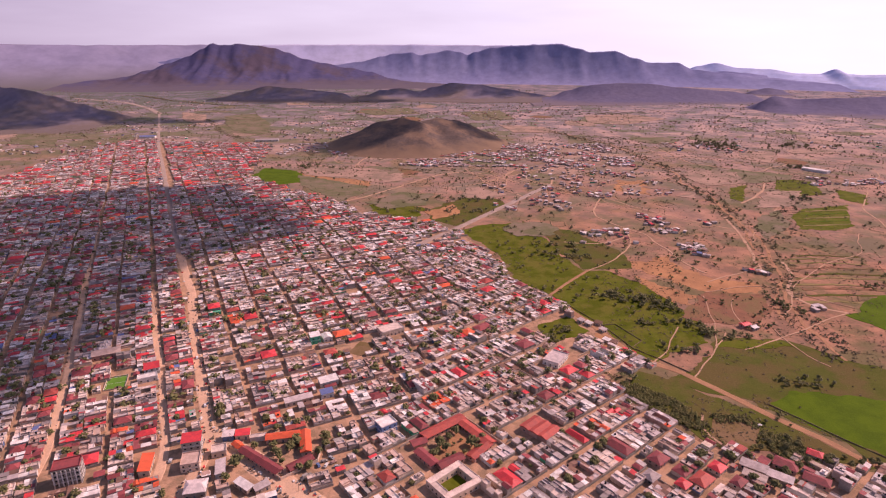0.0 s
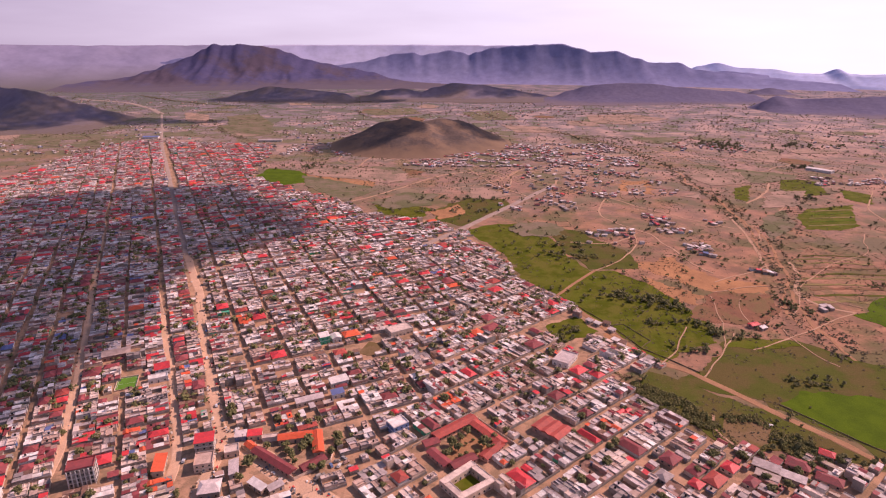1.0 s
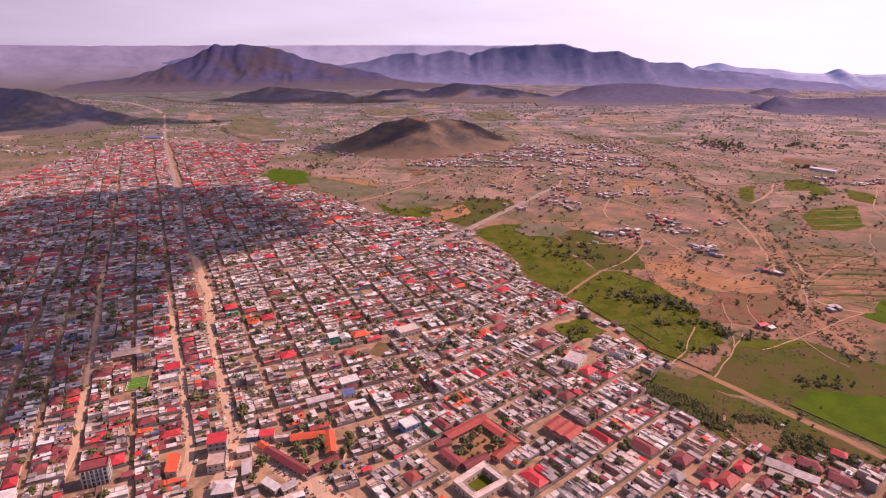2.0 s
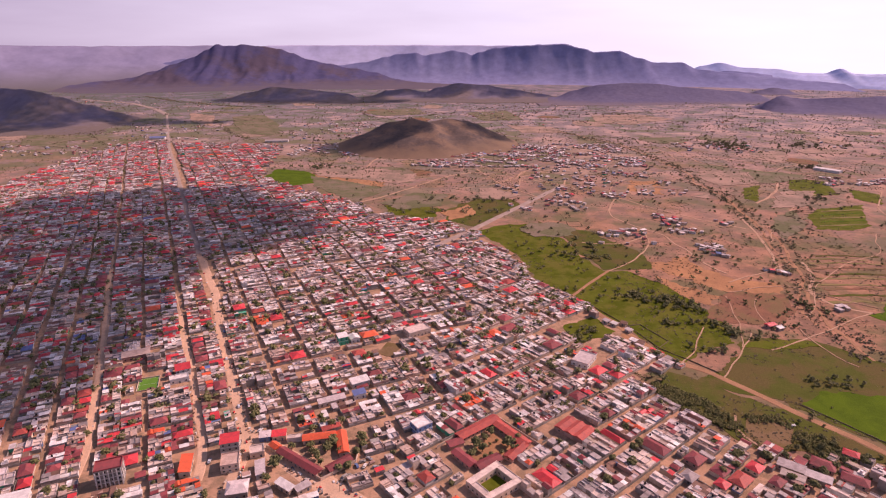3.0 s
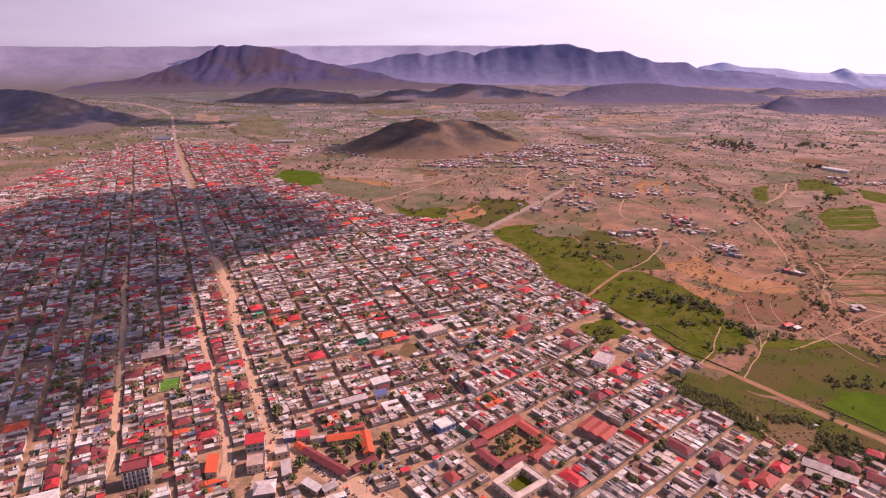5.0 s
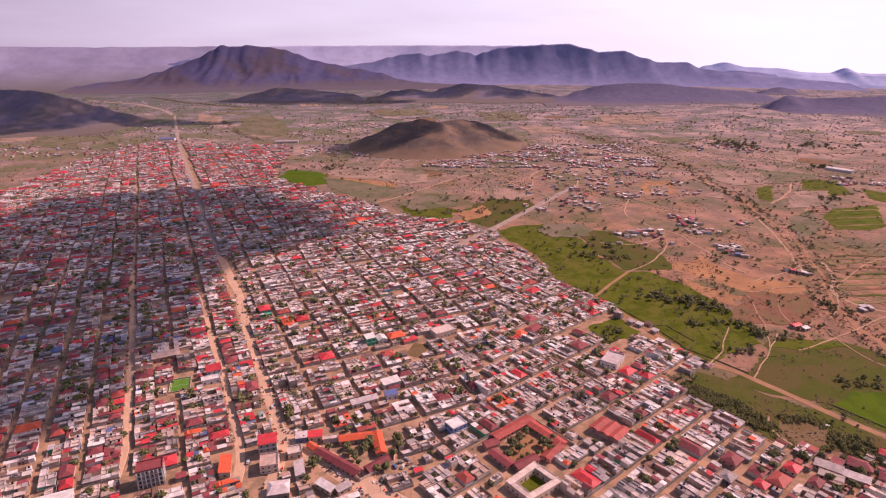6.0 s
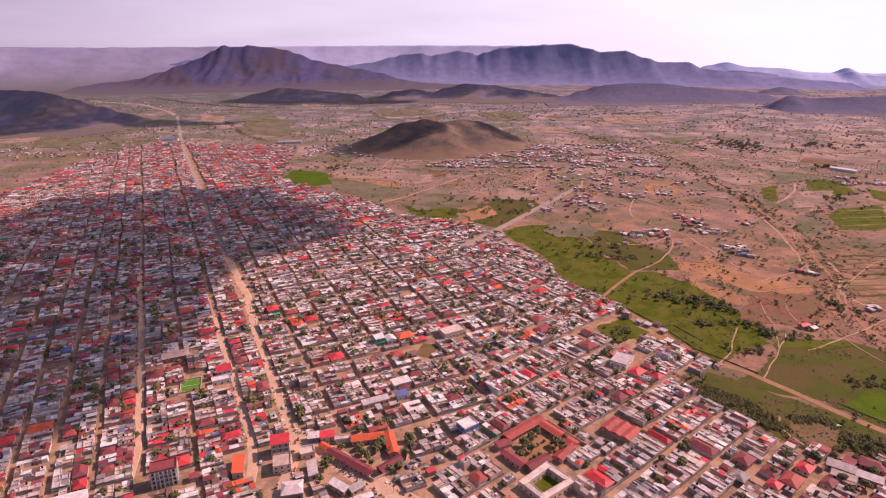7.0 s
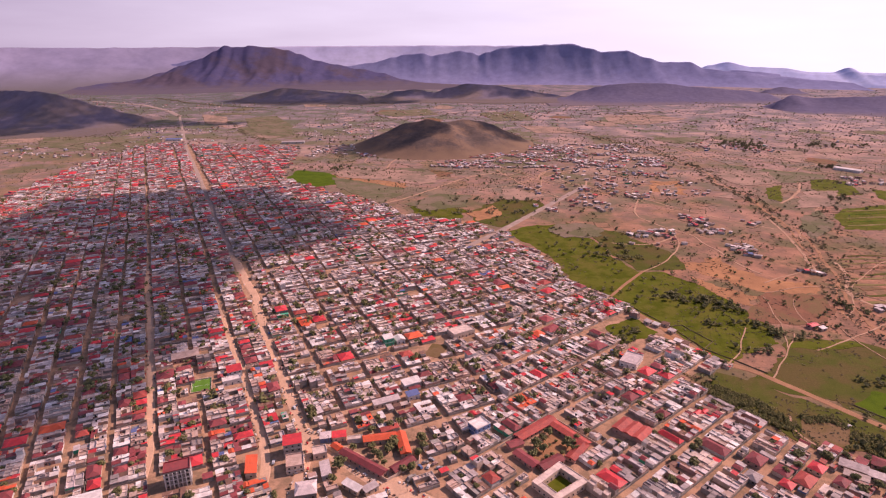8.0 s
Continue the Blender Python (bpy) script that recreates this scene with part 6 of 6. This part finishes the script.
for i in range(900):
    k = gen.random() * (len(RIVER) - 1)
    a, b = RIVER[int(k)], RIVER[min(len(RIVER) - 1, int(k) + 1)]
    x, y = a[0] + (b[0] - a[0]) * (k % 1) + gen.choice([-1, 1]) * gen.uniform(3, 16), a[1] + (b[1] - a[1]) * (k % 1) + gen.gauss(0, 8)
    s = gen.uniform(0.4, 1.15) * (1 + y / 2500)
    for _ in range(4):
        scrub.add(*clump(gen, x + gen.gauss(0, s), y + gen.gauss(0, s), ground_z(x, y) + s * gen.uniform(0.2, 1.0), s * gen.uniform(0.5, 1.1)), M_SCRUB)
STREAMS = [[(326, 1780), (406, 1570), (462, 1381), (479, 1236)], [(730, 1058), (619, 994), (587, 956), (515, 871), (510, 826), (496, 786), (434, 748)],
           [(-1500, 3000), (-1200, 2700), (-900, 2520), (-700, 2500)], [(-800, 2044), (-632, 1717), (-536, 1613)]]
for _ in range(70):                              # hedges and bushy gullies over the far plain
    y = 850 * (2700 / 850) ** gen.random()
    x, a = gen.uniform(-0.75, 0.8) * y, gen.choice([0.3, 0.3, 1.9, 2.6]) + gen.gauss(0, 0.3)
    line = [(x, y)]
    for _ in range(gen.randrange(3, 8)):
        a += gen.gauss(0, 0.25)
        line.append((line[-1][0] + 45 * math.cos(a), line[-1][1] + 45 * math.sin(a)))
    STREAMS.append(line)
for i, line in enumerate(STREAMS):
    if any(inside(TOWN, *p) for p in line):
        continue
    for (xa, ya), (xb, yb) in zip(line, line[1:]):
        for _ in range(int(math.hypot(xb - xa, yb - ya) / (4.5 if i < 4 else 9))):
            t_ = gen.random()
            x, y = xa + (xb - xa) * t_ + gen.gauss(0, 6 if i < 4 else 3), ya + (yb - ya) * t_ + gen.gauss(0, 6 if i < 4 else 3)
            s = gen.uniform(0.7, 1.7) * (1 + y / 2800)
            for _ in range(3):
                scrub.add(*clump(gen, x + gen.gauss(0, s), y + gen.gauss(0, s), ground_z(x, y) + s * gen.uniform(0.2, 1.0), s * gen.uniform(0.5, 1.1)), M_SCRUB)
for _ in range(46):                              # hedged yards of the plain's farms
    x, y = gen.choice([(gen.uniform(150, 430), gen.uniform(700, 1330)), (gen.uniform(-80, 420), gen.uniform(1230, 1560)), (gen.uniform(430, 860), gen.uniform(780, 1300))])
    rx, ry, turn = gen.uniform(7, 15), gen.uniform(7, 14), gen.uniform(0, 3.1)
    if inside(TOWN, x, y) or near_line(RIVER, x, y) < 34 or near_line(ROAD_2, x, y) < 32 or math.hypot(x + 30, y - 1570) < 260:
        continue
    gap = gen.uniform(0, 5.5)
    for k in range(int(2.2 * (rx + ry))):
        a = k / (2.2 * (rx + ry)) * 6.28
        if gap < a < gap + 0.5:
            continue
        q = min(1 / max(abs(math.cos(a)), 1e-3), 1 / max(abs(math.sin(a)), 1e-3), 1.25)
        px, py = x + q * rx * math.cos(a) * math.cos(turn) - q * ry * math.sin(a) * math.sin(turn), y + q * rx * math.cos(a) * math.sin(turn) + q * ry * math.sin(a) * math.cos(turn)
        scrub.add(*clump(gen, px, py, ground_z(px, py) + 0.4, gen.uniform(0.5, 1.0), False), M_SCRUB)
sheet("scrub", scrub, "thorny scrub bushes dotted over the dry plain", "bushes", "stuff")

# thickets behind the last houses, and the hedges round a fallow plot
thicket = Soup()
gen = random.Random(45)
for poly in THICKETS:
    xs, ys = [p[0] for p in poly], [p[1] for p in poly]
    for _ in range(int((max(xs) - min(xs)) * (max(ys) - min(ys)) * 0.5)):
        x, y = gen.uniform(min(xs), max(xs)), gen.uniform(min(ys), max(ys))
        if not inside(poly, x, y) or noise.noise(Vector((x / 7, y / 7, 9.0))) < -0.28:
            continue
        top = 1.1 + 1.3 * max(0.0, noise.noise(Vector((x / 9, y / 9, 2.0))) + 0.3) + gen.uniform(0, 0.7)
        for _ in range(4):
            thicket.add(*clump(gen, x + gen.gauss(0, 0.9), y + gen.gauss(0, 0.9), top * gen.uniform(0.35, 1.0), gen.uniform(0.5, 1.0)), M_THICKET)
for line in ([(184, 352), (180, 340), (178, 328), (192, 316), (208, 325), (222, 342)], [(139, 404), (134, 412), (128, 420)], [(184, 352), (188, 318), (206, 302), (250, 290)]):
    for (xa, ya), (xb, yb) in zip(line, line[1:]):
        for _ in range(int(1.6 * math.hypot(xb - xa, yb - ya))):
            t_ = gen.random()
            thicket.add(*clump(gen, xa + (xb - xa) * t_ + gen.gauss(0, 0.7), ya + (yb - ya) * t_ + gen.gauss(0, 0.7), gen.uniform(0.4, 1.3), gen.uniform(0.5, 0.95)), M_THICKET)
sheet("thicket", thicket, "dense dark green thicket behind the last houses", "bushes", "stuff")

# plain boxes added for specks, such as people and carts, along the streets
clutter = Soup()
gen = random.Random(51)
for _ in range(380):
    line = gen.choice([MAIN[4:], MAIN[6:], DIAG, DIAG, [(-377, 699), (-222, 410), (-178, 318)], [(-424, 664), (-327, 474), (-256, 318)]])
    k = gen.randrange(len(line) - 1)
    t_ = gen.random()
    (xa, ya), (xb, yb) = line[k], line[k + 1]
    n_ = math.hypot(xb - xa, yb - ya)
    off = gen.choice([-1, 1]) * gen.uniform(2.2, 4.2) * (1.5 if line is DIAG else 1)
    x, y = xa + (xb - xa) * t_ - (yb - ya) / n_ * off, ya + (yb - ya) * t_ + (xb - xa) / n_ * off
    s = gen.uniform(0.3, 1.0)
    m = Matrix.Translation((x, y, 0)) @ Matrix.Rotation(gen.uniform(0, 3), 4, "Z")
    clutter.add(*moved(box(-s, -s * 0.6, -0.1, s, s * 0.6, gen.uniform(0.5, 1.6)), m), gen.choice([W_BLOCK, W_CREAM, M_WOOD, M_DOOR, R_RUST, R_RED, M_STRAW, W_WHITE]))
sheet("street_clutter", clutter, "small boxes standing in for specks along sandy streets", "clutter", "stuff")
